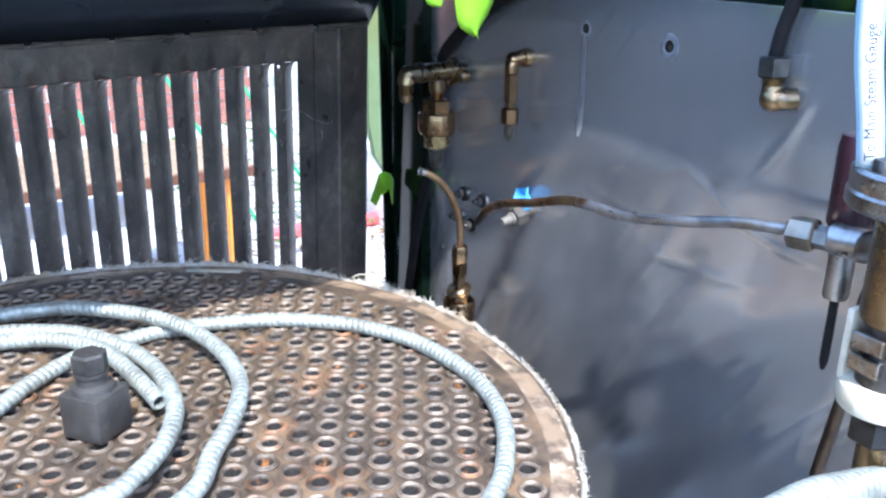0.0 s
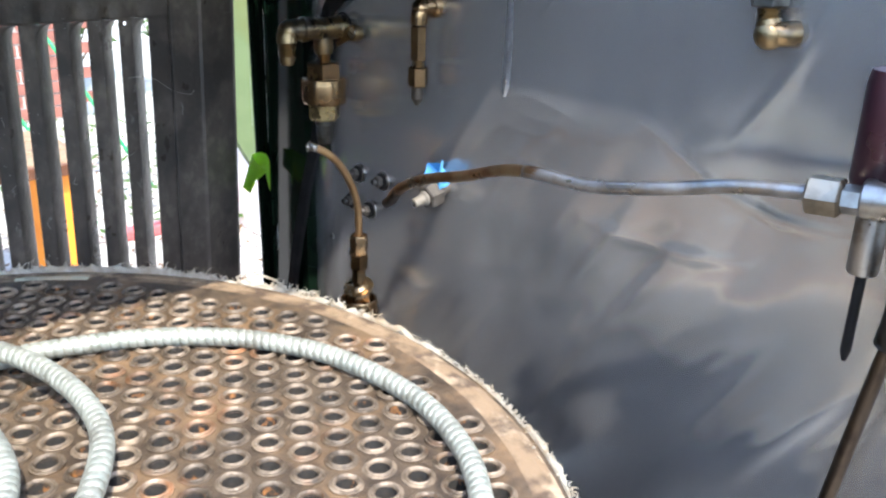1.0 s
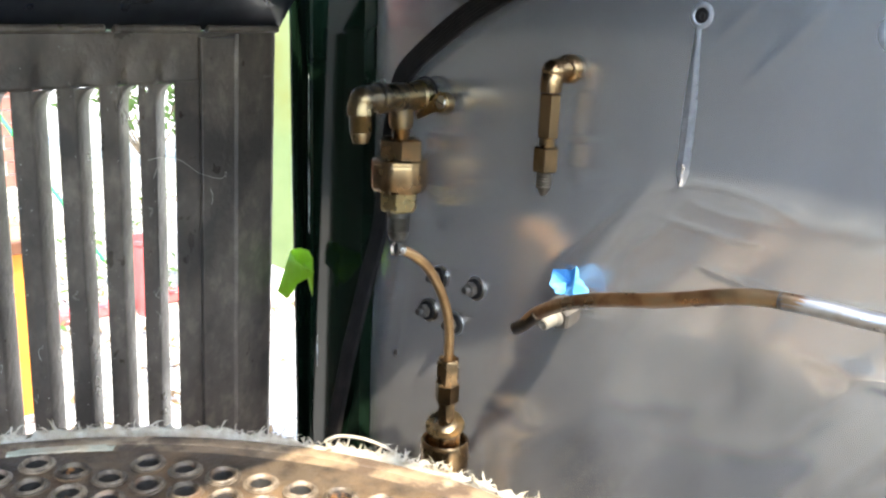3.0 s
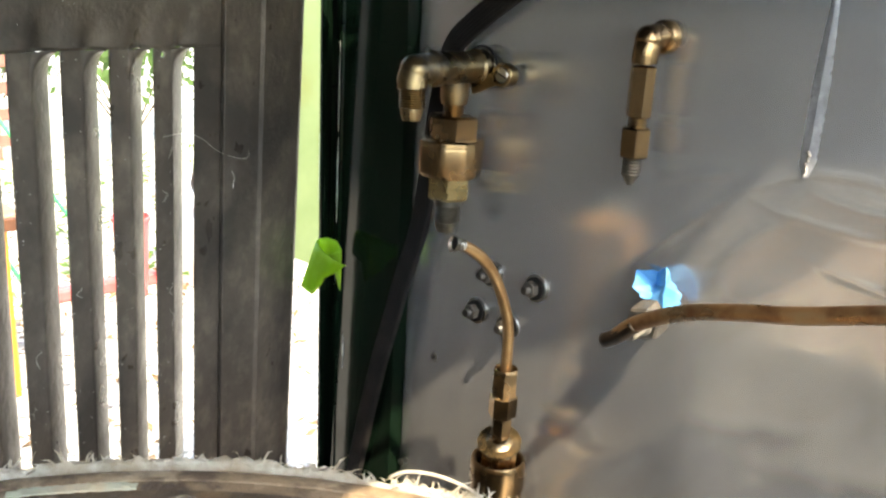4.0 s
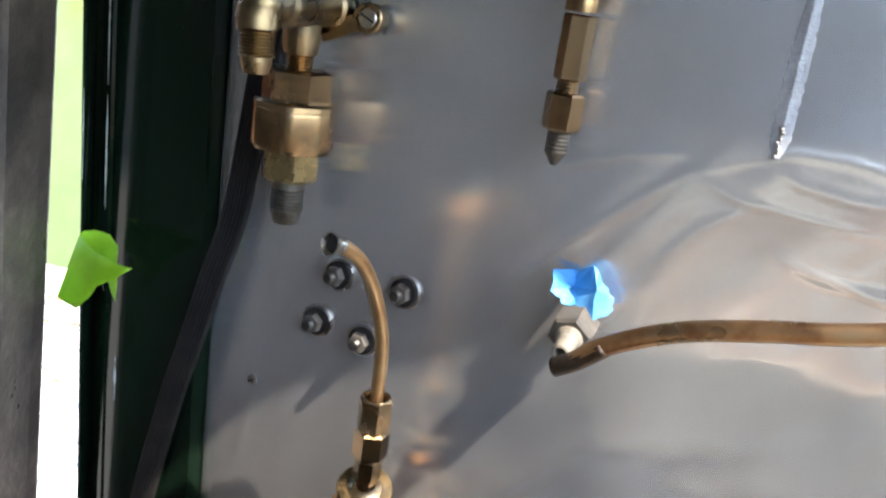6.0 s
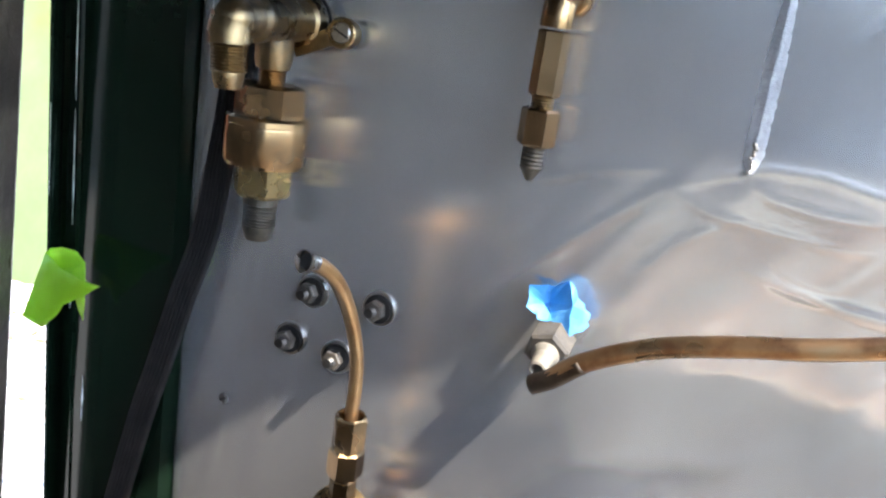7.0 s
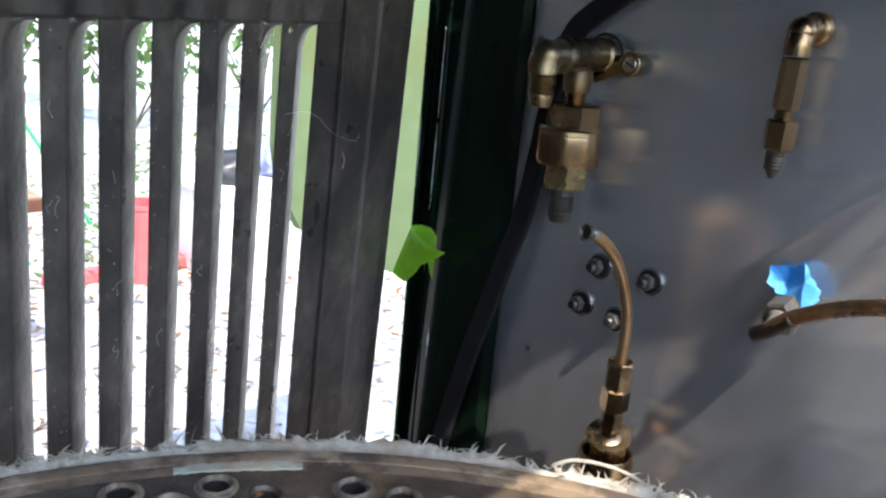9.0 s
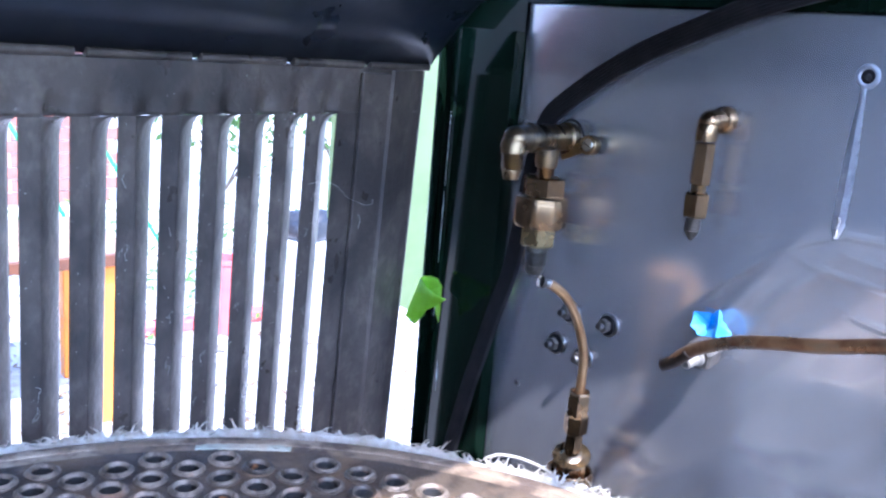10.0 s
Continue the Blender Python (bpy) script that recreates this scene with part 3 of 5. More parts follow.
# closed half of the hood top, arching from the hinge to its free edge
top_prof = [(-0.0, 0.2005), (0.026, 0.232), (0.050, 0.2545), (0.08, 0.270), (0.14, 0.284), (0.26, 0.294), (0.335, 0.297), (0.410, 0.298)]
bm = bmesh.new()
grid = []
def free_edge(y):
    """Where the top panel ends: straight, with a notch near its rear corner."""
    # the notch is unseen, added to let sun onto the lower firewall
    knots = [(-9.0, 0.0), (0.130, -0.012), (0.150, -0.060), (0.168, -0.122), (0.200, -0.138), (0.223, -0.134), (0.231, -0.124), (0.238, -0.109), (0.244, -0.060), (0.252, -0.038), (0.270, -0.036), (9.0, -0.036)]
    for (y0, x0), (y1, x1) in zip(knots, knots[1:]):
        if y <= y1:
            return x0 + (x1 - x0) * (y - y0) / (y1 - y0)


stations = [0.096 - 0.004 * k for k in range(40)] + [-0.064 - 0.05 * k for k in range(15)]
for s in stations:
    row = []
    for j, (dx, z) in enumerate(top_prof):
        p = on_panel(s + (0.011 * min(1.0, dx / 0.08) if s > 0.09 else 0), 0, z)
        room = free_edge(p.y) - p.x - 0.006 * (len(top_prof) - 1 - j) if j > 3 else dx
        row.append(bm.verts.new(p + Vector((room if j == len(top_prof) - 1 else min(dx, room), 0, 0))))
    grid.append(row)
for a, b in zip(grid, grid[1:]):
    for j in range(len(top_prof) - 1):
        bm.faces.new((a[j], a[j + 1], b[j + 1], b[j]))
hood_top = part("top_panel", bm, HOOD_PAINT, hood, "dark blue-black painted top panel", smooth=60)
m = hood_top.modifiers.new("thick", "SOLIDIFY")
m.thickness = 0.0015

# ---- boiler ----
BC = Vector((-0.037, -0.132, 0))
R_SHEET, R_TUBES, P, TH = 0.3040, 0.2802, 0.020, radians(63.0)
lat = []
for c in range(-40, 41):
    for k in range(-40, 41):
        q = Vector((c * 0.8660254 * P, (k + (0.5 if c % 2 else 0.0)) * P, 0))
        q = Matrix.Rotation(TH, 3, "Z") @ q
        if (q - BC).length < R_TUBES:
            lat.append(q)
boiler = thing("boiler", "round steam boiler with rusty tube sheet and frayed fibre wrap", "boiler")
from mathutils import geometry
R_HOLE, SEG = 0.0052, 12
pv = []
for q in lat:
    pv += [Vector((q.x + R_HOLE * math.cos(2 * math.pi * a / SEG), q.y + R_HOLE * math.sin(2 * math.pi * a / SEG))) for a in range(SEG)]
for rr in (0.2885, R_SHEET - 0.006, R_SHEET):
    pv += [Vector((BC.x + rr * math.cos(2 * math.pi * a / 160), BC.y + rr * math.sin(2 * math.pi * a / 160))) for a in range(160)]
cv, _, cf, *_ = geometry.delaunay_2d_cdt(pv, [], [], 0, 1e-6)
nl = len(lat) * SEG
keep = []
for fc in cf:
    if max(fc) < nl and len({i // SEG for i in fc}) == 1:
        continue
    keep.append(tuple(fc))
hit = [min(1.0, ((Vector((v.x, v.y, 0)) - BC).length / R_SHEET)) for v in cv]
verts = [(v.x, v.y, 0.0006 * noise.noise(Vector((v.x * 30, v.y * 30, 0))) - (0.002 if h > 0.995 else 0)) for v, h in zip(cv, hit)]
idx = [1 if sum(hit[i] for i in fc) / 3 > 0.2888 / R_SHEET else 0 for fc in keep]
ts = new("tube_sheet", mesh_of("tube_sheet", verts, keep, [SHEET_RUST, RIM_RUST], False, idx))
ts.parent = boiler
bm = bmesh.new()
lathe(bm, [(R_SHEET + 0.002, -0.97), (R_SHEET + 0.002, -0.002), (R_SHEET - 0.006, -0.0025)], Matrix.Translation(BC), 128, close=False)
part("shell", bm, SHEET_RUST, boiler, smooth=40)
# unseen dark skin, added so the boiler's side reflects dark in the firewall
bm = bmesh.new()
lathe(bm, [(R_SHEET + 0.0085, -0.97), (R_SHEET + 0.0085, -0.104), (R_SHEET + 0.0075, -0.100), (R_SHEET + 0.0025, -0.099)], Matrix.Translation(BC), 128, close=False)
part("jacket", bm, JACKET, boiler, "unseen dark jacket added to darken the firewall's reflection", smooth=40)


# remains of a raised band along the far edge
bm = bmesh.new()
band = []
for k in range(91):
    a = radians(88) + radians(120) * k / 90
    fade = min(1.0, k / 12, (90 - k) / 12)
    w = 0.0006 * noise.noise(Vector((k * 0.25, 0, 3)))
    band.append([bm.verts.new(BC + Vector((math.cos(a) * r, math.sin(a) * r, z * fade - 0.0006 * (1 - fade)))) for r, z in ((0.2950 + w, -0.0012), (0.2956 + w, 0.0005), (0.2964 + w, 0.0008), (0.3018, 0.0008), (0.3034, 0.0001))])
for a, c in zip(band, band[1:]):
    for k in range(4):
        bm.faces.new((a[k], a[k + 1], c[k + 1], c[k]))
part("rim_band", bm, RIM_RUST, boiler, "worn raised outer band", smooth=50)
bm = bmesh.new()
rng = random.Random(12)
flake = []
for k in range(31):
    a = radians(143.5) + radians(10) * k / 30
    w = 1 if 2 < k < 28 else 0.4
    flake.append([bm.verts.new(BC + Vector((math.cos(a) * r, math.sin(a) * r, z))) for r, z in ((0.2880 + 0.0012 * rng.random(), 0.0003), (0.2890, 0.0009), (0.2915 + 0.0022 * w + 0.0008 * rng.random(), 0.0010), (0.2925 + 0.0022 * w, 0.0003))])
for a, c in zip(flake, flake[1:]):
    for k in range(3):
        bm.faces.new((a[k], a[k + 1], c[k + 1], c[k]))
part("gasket_flake", bm, GASKET, boiler, "pale greenish flake of old gasket", smooth=40)


def wrap():
    rng = random.Random(5)
    bm = bmesh.new()
    n = 420
    prof = [(R_SHEET + 0.0022, -0.104), (R_SHEET + 0.0020, -0.003), (R_SHEET + 0.0028, -0.0015), (R_SHEET + 0.0045, -0.0015), (R_SHEET + 0.0058, -0.004), (R_SHEET + 0.006, -0.024), (R_SHEET + 0.0065, -0.06), (R_SHEET + 0.006, -0.104)]
    rings = []
    for r, z in prof:
        ring = []
        for k in range(n):
            a = 2 * math.pi * k / n
            w = noise.noise(Vector((math.cos(a) * 14, math.sin(a) * 14, r * 40))) if z > -0.1 else 0
            w2 = rng.uniform(-1, 1) if z > -0.1 else 0
            far = max(0.0, math.cos((a - 2.6) * 1.5)) if abs(a - 2.6) < 1.04 else 0.0
            lift = (0.0026 + 0.0022 * abs(w2)) * far if -0.1 < z else 0
            rr = r + 0.0014 * w + 0.0007 * w2
            ring.append(bm.verts.new((BC.x + rr * math.cos(a), BC.y + rr * math.sin(a), z + 0.0024 * w + 0.0014 * w2 + lift)))
        rings.append(ring)
    for a, b in zip(rings, rings[1:]):
        for k in range(n):
            bm.faces.new((a[k], a[(k + 1) % n], b[(k + 1) % n], b[k]))
    part("fibre_wrap", bm, FIBRE, boiler, "frayed cream fibre insulation wrap", smooth=70)
    # loose tufts along the cut edge
    v, fcs = [], []
    for k in range(3800):
        a = rng.uniform(0, 2 * math.pi)
        if noise.noise(Vector((math.cos(a) * 9, math.sin(a) * 9, 2.0))) < -0.25 and rng.random() < 0.7:
            continue
        r = R_SHEET + rng.uniform(0.002, 0.0055)
        far = max(0.0, math.cos((a - 2.6) * 1.5)) if abs(a - 2.6) < 1.04 else 0.0
        p = Vector((BC.x + r * math.cos(a), BC.y + r * math.sin(a), -0.002 + 0.0028 * far))
        out = Vector((math.cos(a), math.sin(a), 0))
        along = Vector((-math.sin(a), math.cos(a), 0))
        L = 0.002 + 0.004 * rng.random() ** 3 + (0.003 * rng.random() + 0.009 * rng.random() ** 4 if 1.75 < a < 3.4 else 0)
        flat = 1.9 if rng.random() < 0.6 else 1.0
        d = (out * rng.uniform(-0.3, 0.7) + along * rng.uniform(-1.1, 1.1) * flat + Vector((0, 0, rng.uniform(0.15, 1.0)))).normalized()
        w = along.cross(d).cross(d).normalized() * rng.uniform(0.0001, 0.0007)
        bend = Vector((0, 0, -0.3 * L)) + out * rng.uniform(-0.2, 0.3) * L
        b0 = len(v)
        mid, tip = p + d * L * 0.55, p + d * L + bend
        th = d.cross(w).normalized() * 0.0002
        v += [p - w, p + w, mid + w * 0.8, mid - w * 0.8, tip, p + th, mid + th]
        fcs += [(b0, b0 + 1, b0 + 2, b0 + 3), (b0 + 3, b0 + 2, b0 + 4), (b0, b0 + 5, b0 + 6, b0 + 3), (b0 + 5, b0 + 1, b0 + 2, b0 + 6), (b0 + 3, b0 + 6, b0 + 4), (b0 + 6, b0 + 2, b0 + 4)]
    ob = new("loose_fibres", mesh_of("loose_fibres", v, fcs, FIBRE))
    ob.parent = boiler
    tagged(ob, "loose white fibres along the cut edge", kind="stuff")


wrap()
# crumbs of the wrap caught on the rim
rng = random.Random(41)
v, fcs = [], []
for k in range(1500):
    a = rng.gauss(0.12, 0.45)
    r = R_SHEET + 0.005 - abs(rng.gauss(0, 0.0055))
    w = rng.uniform(0.0004, 0.0016)
    p = BC + Vector((math.cos(a) * r, math.sin(a) * r, -0.0015 + 0.0022 * rng.random()))
    o = len(v)
    v += [p + Vector([rng.uniform(-1, 1) for _ in range(3)]) * w for _ in range(4)]
    fcs += [(o, o + 1, o + 2), (o, o + 1, o + 3), (o + 1, o + 2, o + 3), (o, o + 2, o + 3)]
crumbs = new("fibre_crumbs", mesh_of("fibre_crumbs", v, fcs, FIBRE))
crumbs.parent = boiler
tagged(crumbs, "crumbs of cream insulation on the rim", kind="stuff")
# one thread lying across the edge
tube("loose_thread", [BC + Vector((math.cos(a) * (R_SHEET + 0.006), math.sin(a) * (R_SHEET + 0.006), z)) for a, z in
     ((2.02, 0.001), (2.05, 0.005), (2.09, 0.007), (2.13, 0.006), (2.16, 0.001))], 0.0008, FIBRE, boiler, 0.002, 6)

# ---- fittings on the firewall ----


def union_valve():
    t = thing("union_valve", "brass tee, elbow and union hanging from the firewall", "pipe fitting")
    ax = Matrix.Translation((-0.342, 0.288, 0))
    ty, tz, tx = 0.285, 0.1605, -0.338
    run = Matrix.Translation((tx, 0, tz)) @ Matrix.Rotation(radians(-90), 4, "X")
    bm = bmesh.new()
    lathe(bm, [(0.0088, 0.262), (0.0108, 0.2635), (0.0108, 0.268), (0.0098, 0.2695), (0.0098, 0.299), (0.0112, 0.3005), (0.0112, 0.3055), (0.008, 0.307), (0.008, WY)], run, 28)
    lathe(bm, [(0.0078, 0.0), (0.0088, 0.004), (0.0088, 0.019)], Matrix.Translation((-0.342, 0.288, 0.138)), 28)
    part("tee", bm, BRASS_DULL, t, smooth=35)
    bm = bmesh.new()
    # elbow: bend and threaded flare end
    e = [Vector((tx, 0.265, tz)), Vector((tx - 0.001, 0.254, tz - 0.0005)), Vector((tx - 0.001, 0.2495, tz - 0.005)), Vector((tx, 0.2485, tz - 0.012))]
    v, fcs = sweep(catmull(e, 0.002), 0.0090, 24)
    vs = [bm.verts.new(q) for q in v]
    for fc in fcs:
        bm.faces.new([vs[i] for i in fc])
    bmesh.ops.create_uvsphere(bm, u_segments=20, v_segments=12, radius=0.0096, matrix=Matrix.Translation((tx - 0.001, 0.2515, tz - 0.001)))
    elbow = part("elbow", bm, BRASS_DULL, t, smooth=50)
    bm = bmesh.new()
    dn = aim((tx + 0.0003, 0.2483, tz - 0.0085), (0.06, -0.03, -1)) @ Matrix.Scale(0.86, 4)
    lathe(bm, [(0.0095, 0), (0.0095, 0.003), (0.0085, 0.0035)], dn, 24)
    thread(bm, 0.0092, 0.0035, 0.0165, dn, 0.0016, 24)
    lathe(bm, [(0.0078, 0.0165), (0.0078, 0.019), (0.0062, 0.0245), (0.0045, 0.0246), (0.0044, 0.012)], dn, 24)
    part("flare_end", bm, BRASS_DULL, elbow, smooth=30)
    bm = bmesh.new()
    thread(bm, 0.0066, 0.130, 0.140, ax)
    part("nipple", bm, BRASS, t, smooth=30)
    bm = bmesh.new()
    hexnut(bm, 0.0165, 0.1155, 0.131, ax, 0.42, 0.07)
    part("upper_hexagon", bm, BRASS, t, smooth=20)
    bm = bmesh.new()
    round_hex(bm, [(0.0160, 0.0925), (0.0190, 0.0930), (0.0200, 0.0950), (0.0203, 0.0990), (0.0203, 0.1105), (0.0199, 0.1125), (0.0203, 0.1130), (0.0200, 0.1155), (0.0188, 0.1168), (0.0150, 0.1170)], ax, 0.42)
    part("union_ring", bm, BRASS, t, smooth=20)
    bm = bmesh.new()
    hexnut(bm, 0.0142, 0.0775, 0.0935, ax, 0.2)
    lower = part("lower_hexagon", bm, PALE_UNION, t, "paler worn brass hexagon")
    bm = bmesh.new()
    lathe(bm, [(0.0085, 0.0775), (0.0085, 0.0735), (0.0078, 0.073)][::-1], ax, 24)
    thread(bm, 0.0082, 0.0625, 0.073, ax, 0.0014, 24)
    lathe(bm, [(0.0040, 0.0555), (0.0062, 0.0556), (0.0078, 0.0605), (0.0078, 0.0625)], ax, 24)
    part("bottom_flare", bm, TIP, lower, smooth=30)
    # lug at the wall end with a slotted screw, and a wire clip behind the tee
    sm = aim((-0.3160, 0.3035, 0.1580), (0.10, -1, 0.06))
    bm = bmesh.new()
    box(bm, (-0.026, -0.0042, -0.0015), (0.002, 0.0042, 0.0012), sm @ Matrix.Rotation(radians(24), 4, "Z"), 0.001)
    lathe(bm, [(0.0068, -0.006), (0.0072, -0.004), (0.0072, 0.0024), (0.0066, 0.0030), (0.0052, 0.0030), (0.0050, 0.0018)], sm, 26)
    lug = part("lug", bm, BRASS_DULL, t, smooth=35)
    bm = bmesh.new()
    lathe(bm, [(0.0048, 0.001), (0.0048, 0.0026), (0.0042, 0.0032)], sm, 22)
    head = part("screw_head", bm, NICKEL, lug, smooth=35)
    # raised black bar paints the shade of the screw's slot
    bm = bmesh.new()
    box(bm, (-0.0044, -0.0004, 0.0030), (0.0044, 0.0004, 0.0034), sm @ Matrix.Rotation(radians(-25), 4, "Z"))
    part("slot", bm, RUBBER, lug)
    loop = [Vector((tx + 0.0130 * math.cos(a), 0.3068, tz + 0.0130 * math.sin(a))) for a in (2 * math.pi * k / 30 for k in range(31))]
    rv, rf = sweep(loop, 0.0009, 8, False)
    new("wire_clip", mesh_of("wire_clip", rv, rf, RUBBER, True)).parent = t
    return t


union_valve()


def hanging_fitting():
    t = thing("hanging_fitting", "narrow brass elbow with hexagon coupling and flare nut", "pipe fitting")
    x, y = -0.2145, 0.297
    ax = Matrix.Translation((x, y, 0))
    bm = bmesh.new()
    e = [Vector((x + 0.001, WY - 0.001, 0.1890)), Vector((x, 0.304, 0.1890)), Vector((x, 0.2985, 0.1865)), Vector((x, y, 0.181)), Vector((x, y, 0.1745))]
    v, fcs = sweep(catmull(e, 0.002), 0.0068, 22)
    vs = [bm.verts.new(q) for q in v]
    for fc in fcs:
        bm.faces.new([vs[i] for i in fc])
    bmesh.ops.create_uvsphere(bm, u_segments=18, v_segments=10, radius=0.0074, matrix=Matrix.Translation((x, 0.2985, 0.1878)))
    lathe(bm, [(0.009, 0), (0.009, 0.004), (0.0072, 0.006)], Matrix.Translation((x + 0.001, WY, 0.1890)) @ Matrix.Rotation(radians(90), 4, "X"), 22)
    part("elbow", bm, BRASS, t, smooth=50)
    bm = bmesh.new()
    hexnut(bm, 0.0068, 0.1475, 0.1745, ax, 0.3)
    part("coupling", bm, BRASS, t)
    bm = bmesh.new()
    thread(bm, 0.0050, 0.141, 0.148, ax, 0.0011)
    part("nipple", bm, BRASS_DULL, t, smooth=30)
    bm = bmesh.new()
    hexnut(bm, 0.0084, 0.1265, 0.1425, ax, 0.1)
    part("nut", bm, BRASS, t)
    bm = bmesh.new()
    thread(bm, 0.0052, 0.1165, 0.127, ax, 0.0015)
    lathe(bm, [(0.0016, 0.1115), (0.0046, 0.1165)], ax, 18)
    part("tip", bm, TIP, t, smooth=30)
    return t


hanging_fitting()


def lower_fitting():
    t = thing("lower_fitting", "brass compression fitting in a stepped cup beside the boiler", "pipe fitting")
    ax = Matrix.Translation((-0.2757, 0.2808, 0))
    bm = bmesh.new()
    # open sleeve nut, six-sided outside
    sm = ax @ Matrix.Rotation(0.15, 4, "Z")
    lathe(bm, [(0.0080, -0.0330), (0.0084, -0.0322), (0.0084, -0.0170), (0.0080, -0.0158)], sm, 6, False)
    lathe(bm, [(0.0072, -0.0150), (0.0062, -0.0152), (0.0056, -0.0170), (0.0052, -0.0300)], sm, 24, False)
    top = [v for v in bm.verts if abs(v.co.z + 0.0158) < 1e-5]
    ring = sorted([v for v in bm.verts if abs(v.co.z + 0.0150) < 1e-5], key=lambda v: math.atan2(v.co.y - 0.2808, v.co.x + 0.2757))
    top = sorted(top, key=lambda v: math.atan2(v.co.y - 0.2808, v.co.x + 0.2757))
    for k in range(6):
        p = top[k].co
        near = min(range(24), key=lambda i: (ring[i].co - p).length)
        q = top[(k + 1) % 6].co
        far = min(range(24), key=lambda i: (ring[i].co - q).length)
        i = near
        while i != far:
            j = (i + 1) % 24
            bm.faces.new((top[k], ring[j], ring[i]))
            i = j
        bm.faces.new((top[k], top[(k + 1) % 6], ring[far]))
    part("sleeve", bm, BRASS, t, smooth=30)
    bm = bmesh.new()
    hexnut(bm, 0.0089, -0.0480, -0.0330, ax, 0.55)
    part("nut", bm, BRASS, t)
    bm = bmesh.new()
    hexnut(bm, 0.0068, -0.0605, -0.0490, ax, 0.3)
    lathe(bm, [(0.0055, -0.075), (0.0055, -0.047)], ax, 18)
    part("adaptor", bm, BRASS, t, smooth=30)
    # loose washer, sitting askew round the stem
    tilt = aim((-0.2752, 0.2798, -0.0660), (0.20, -0.34, 0.92))
    bm = bmesh.new()
    lathe(bm, [(0.0085, -0.0008), (0.0137, -0.0008), (0.0142, 0.0), (0.0137, 0.0010), (0.0090, 0.0012), (0.0085, 0.0004)], tilt, 40, False)
    part("washer", bm, BRASS_DULL, t, smooth=40)
    bm = bmesh.new()
    lathe(bm, [(0.0050, 0.0040), (0.0060, 0.0024), (0.0086, 0.0012), (0.0086, -0.001)], tilt, 32, False)
    part("flare", bm, BRASS_DULL, t, smooth=50)
    bm = bmesh.new()
    hexnut(bm, 0.0124, -0.0880, -0.0700, ax, 0.2)
    part("hexagon", bm, BRASS, t)
    bm = bmesh.new()
    lathe(bm, [(0.0125, -0.0900), (0.0138, -0.0860), (0.0146, -0.0800), (0.0154, -0.0775), (0.0166, -0.0770), (0.0174, -0.0785), (0.0176, -0.0810), (0.0176, -0.0970), (0.0166, -0.1000), (0.0166, -0.1040), (0.013, -0.107), (0.013, -0.25)], ax, 44, False)
    part("cup", bm, BRASS, t, smooth=40)
    return t


lower_fitting()
bent = thing("bent_tube", "thin bent brass tube with an open end", "tube")
tube("pipe", [(-0.2836, 0.238, 0.0700), (-0.2822, 0.246, 0.0668), (-0.2805, 0.258, 0.058), (-0.279, 0.2685, 0.044), (-0.2772, 0.2765, 0.026), (-0.2758, 0.2802, 0.008), (-0.2757, 0.2808, -0.022)], 0.0034, BRONZE, bent, 0.003)
bm = bmesh.new()
lathe(bm, [(0.0034, -0.0022), (0.0048, 0.0), (0.0052, 0.0012), (0.0045, 0.0014), (0.0036, -0.001), (0.0034, -0.006), (0.0, -0.0062)], aim((-0.2838, 0.2368, 0.0704), (-0.25, -0.93, 0.25)), 22, False)
part("flared_end", bm, NICKEL, bent, smooth=40)
# black disc across the end, painted for the shade inside the tube
bm = bmesh.new()
lathe(bm, [(0.0, 0.0), (0.0036, 0.0001), (0.0036, -0.0002)], aim((-0.2838, 0.2371, 0.0703), (-0.25, -0.93, 0.25)), 18, False)
part("bore", bm, DARK_BORE, bent)


def wall_bolt():
    t = thing("wall_bolt", "dull steel stud with nut and round washer", "bolt", "bolts on the firewall")
    bm = bmesh.new()
    lathe(bm, [(0.0090, 0.0), (0.0090, 0.0012), (0.0084, 0.0016), (0.006, 0.0016)], None, 28)
    washer = part("washer", bm, NICKEL, t, smooth=30)
    bm = bmesh.new()
    lathe(bm, [(0.0074, 0.0016), (0.0074, 0.0032), (0.005, 0.0036)], None, 24)
    part("rubber_washer", bm, RUBBER, t, smooth=30)
    bm = bmesh.new()
    hexnut(bm, 0.0054, 0.0034, 0.0085)
    part("nut", bm, BOLT, t)
    bm = bmesh.new()
    thread(bm, 0.0028, 0.0085, 0.0125, None, 0.001, 12)
    part("stud", bm, DARK_STEEL, t, smooth=30)
    return t


BOLTS = [(-0.3215, 0.0270), (-0.2832, 0.0283), (-0.3322, -0.0022), (-0.3036, -0.0045)]
for k, (x, z) in enumerate(BOLTS):
    pm = aim((x, WY - 0.0006, z), (0.12 * (k - 1.5) / 3, -1, 0.05)) @ Matrix.Rotation(k * 0.7, 4, "Z")
    if k == 0:
        b0 = wall_bolt()
        b0.matrix_world = pm
    else:
        copy_thing(b0, pm)

# small countersunk screws
scr = None
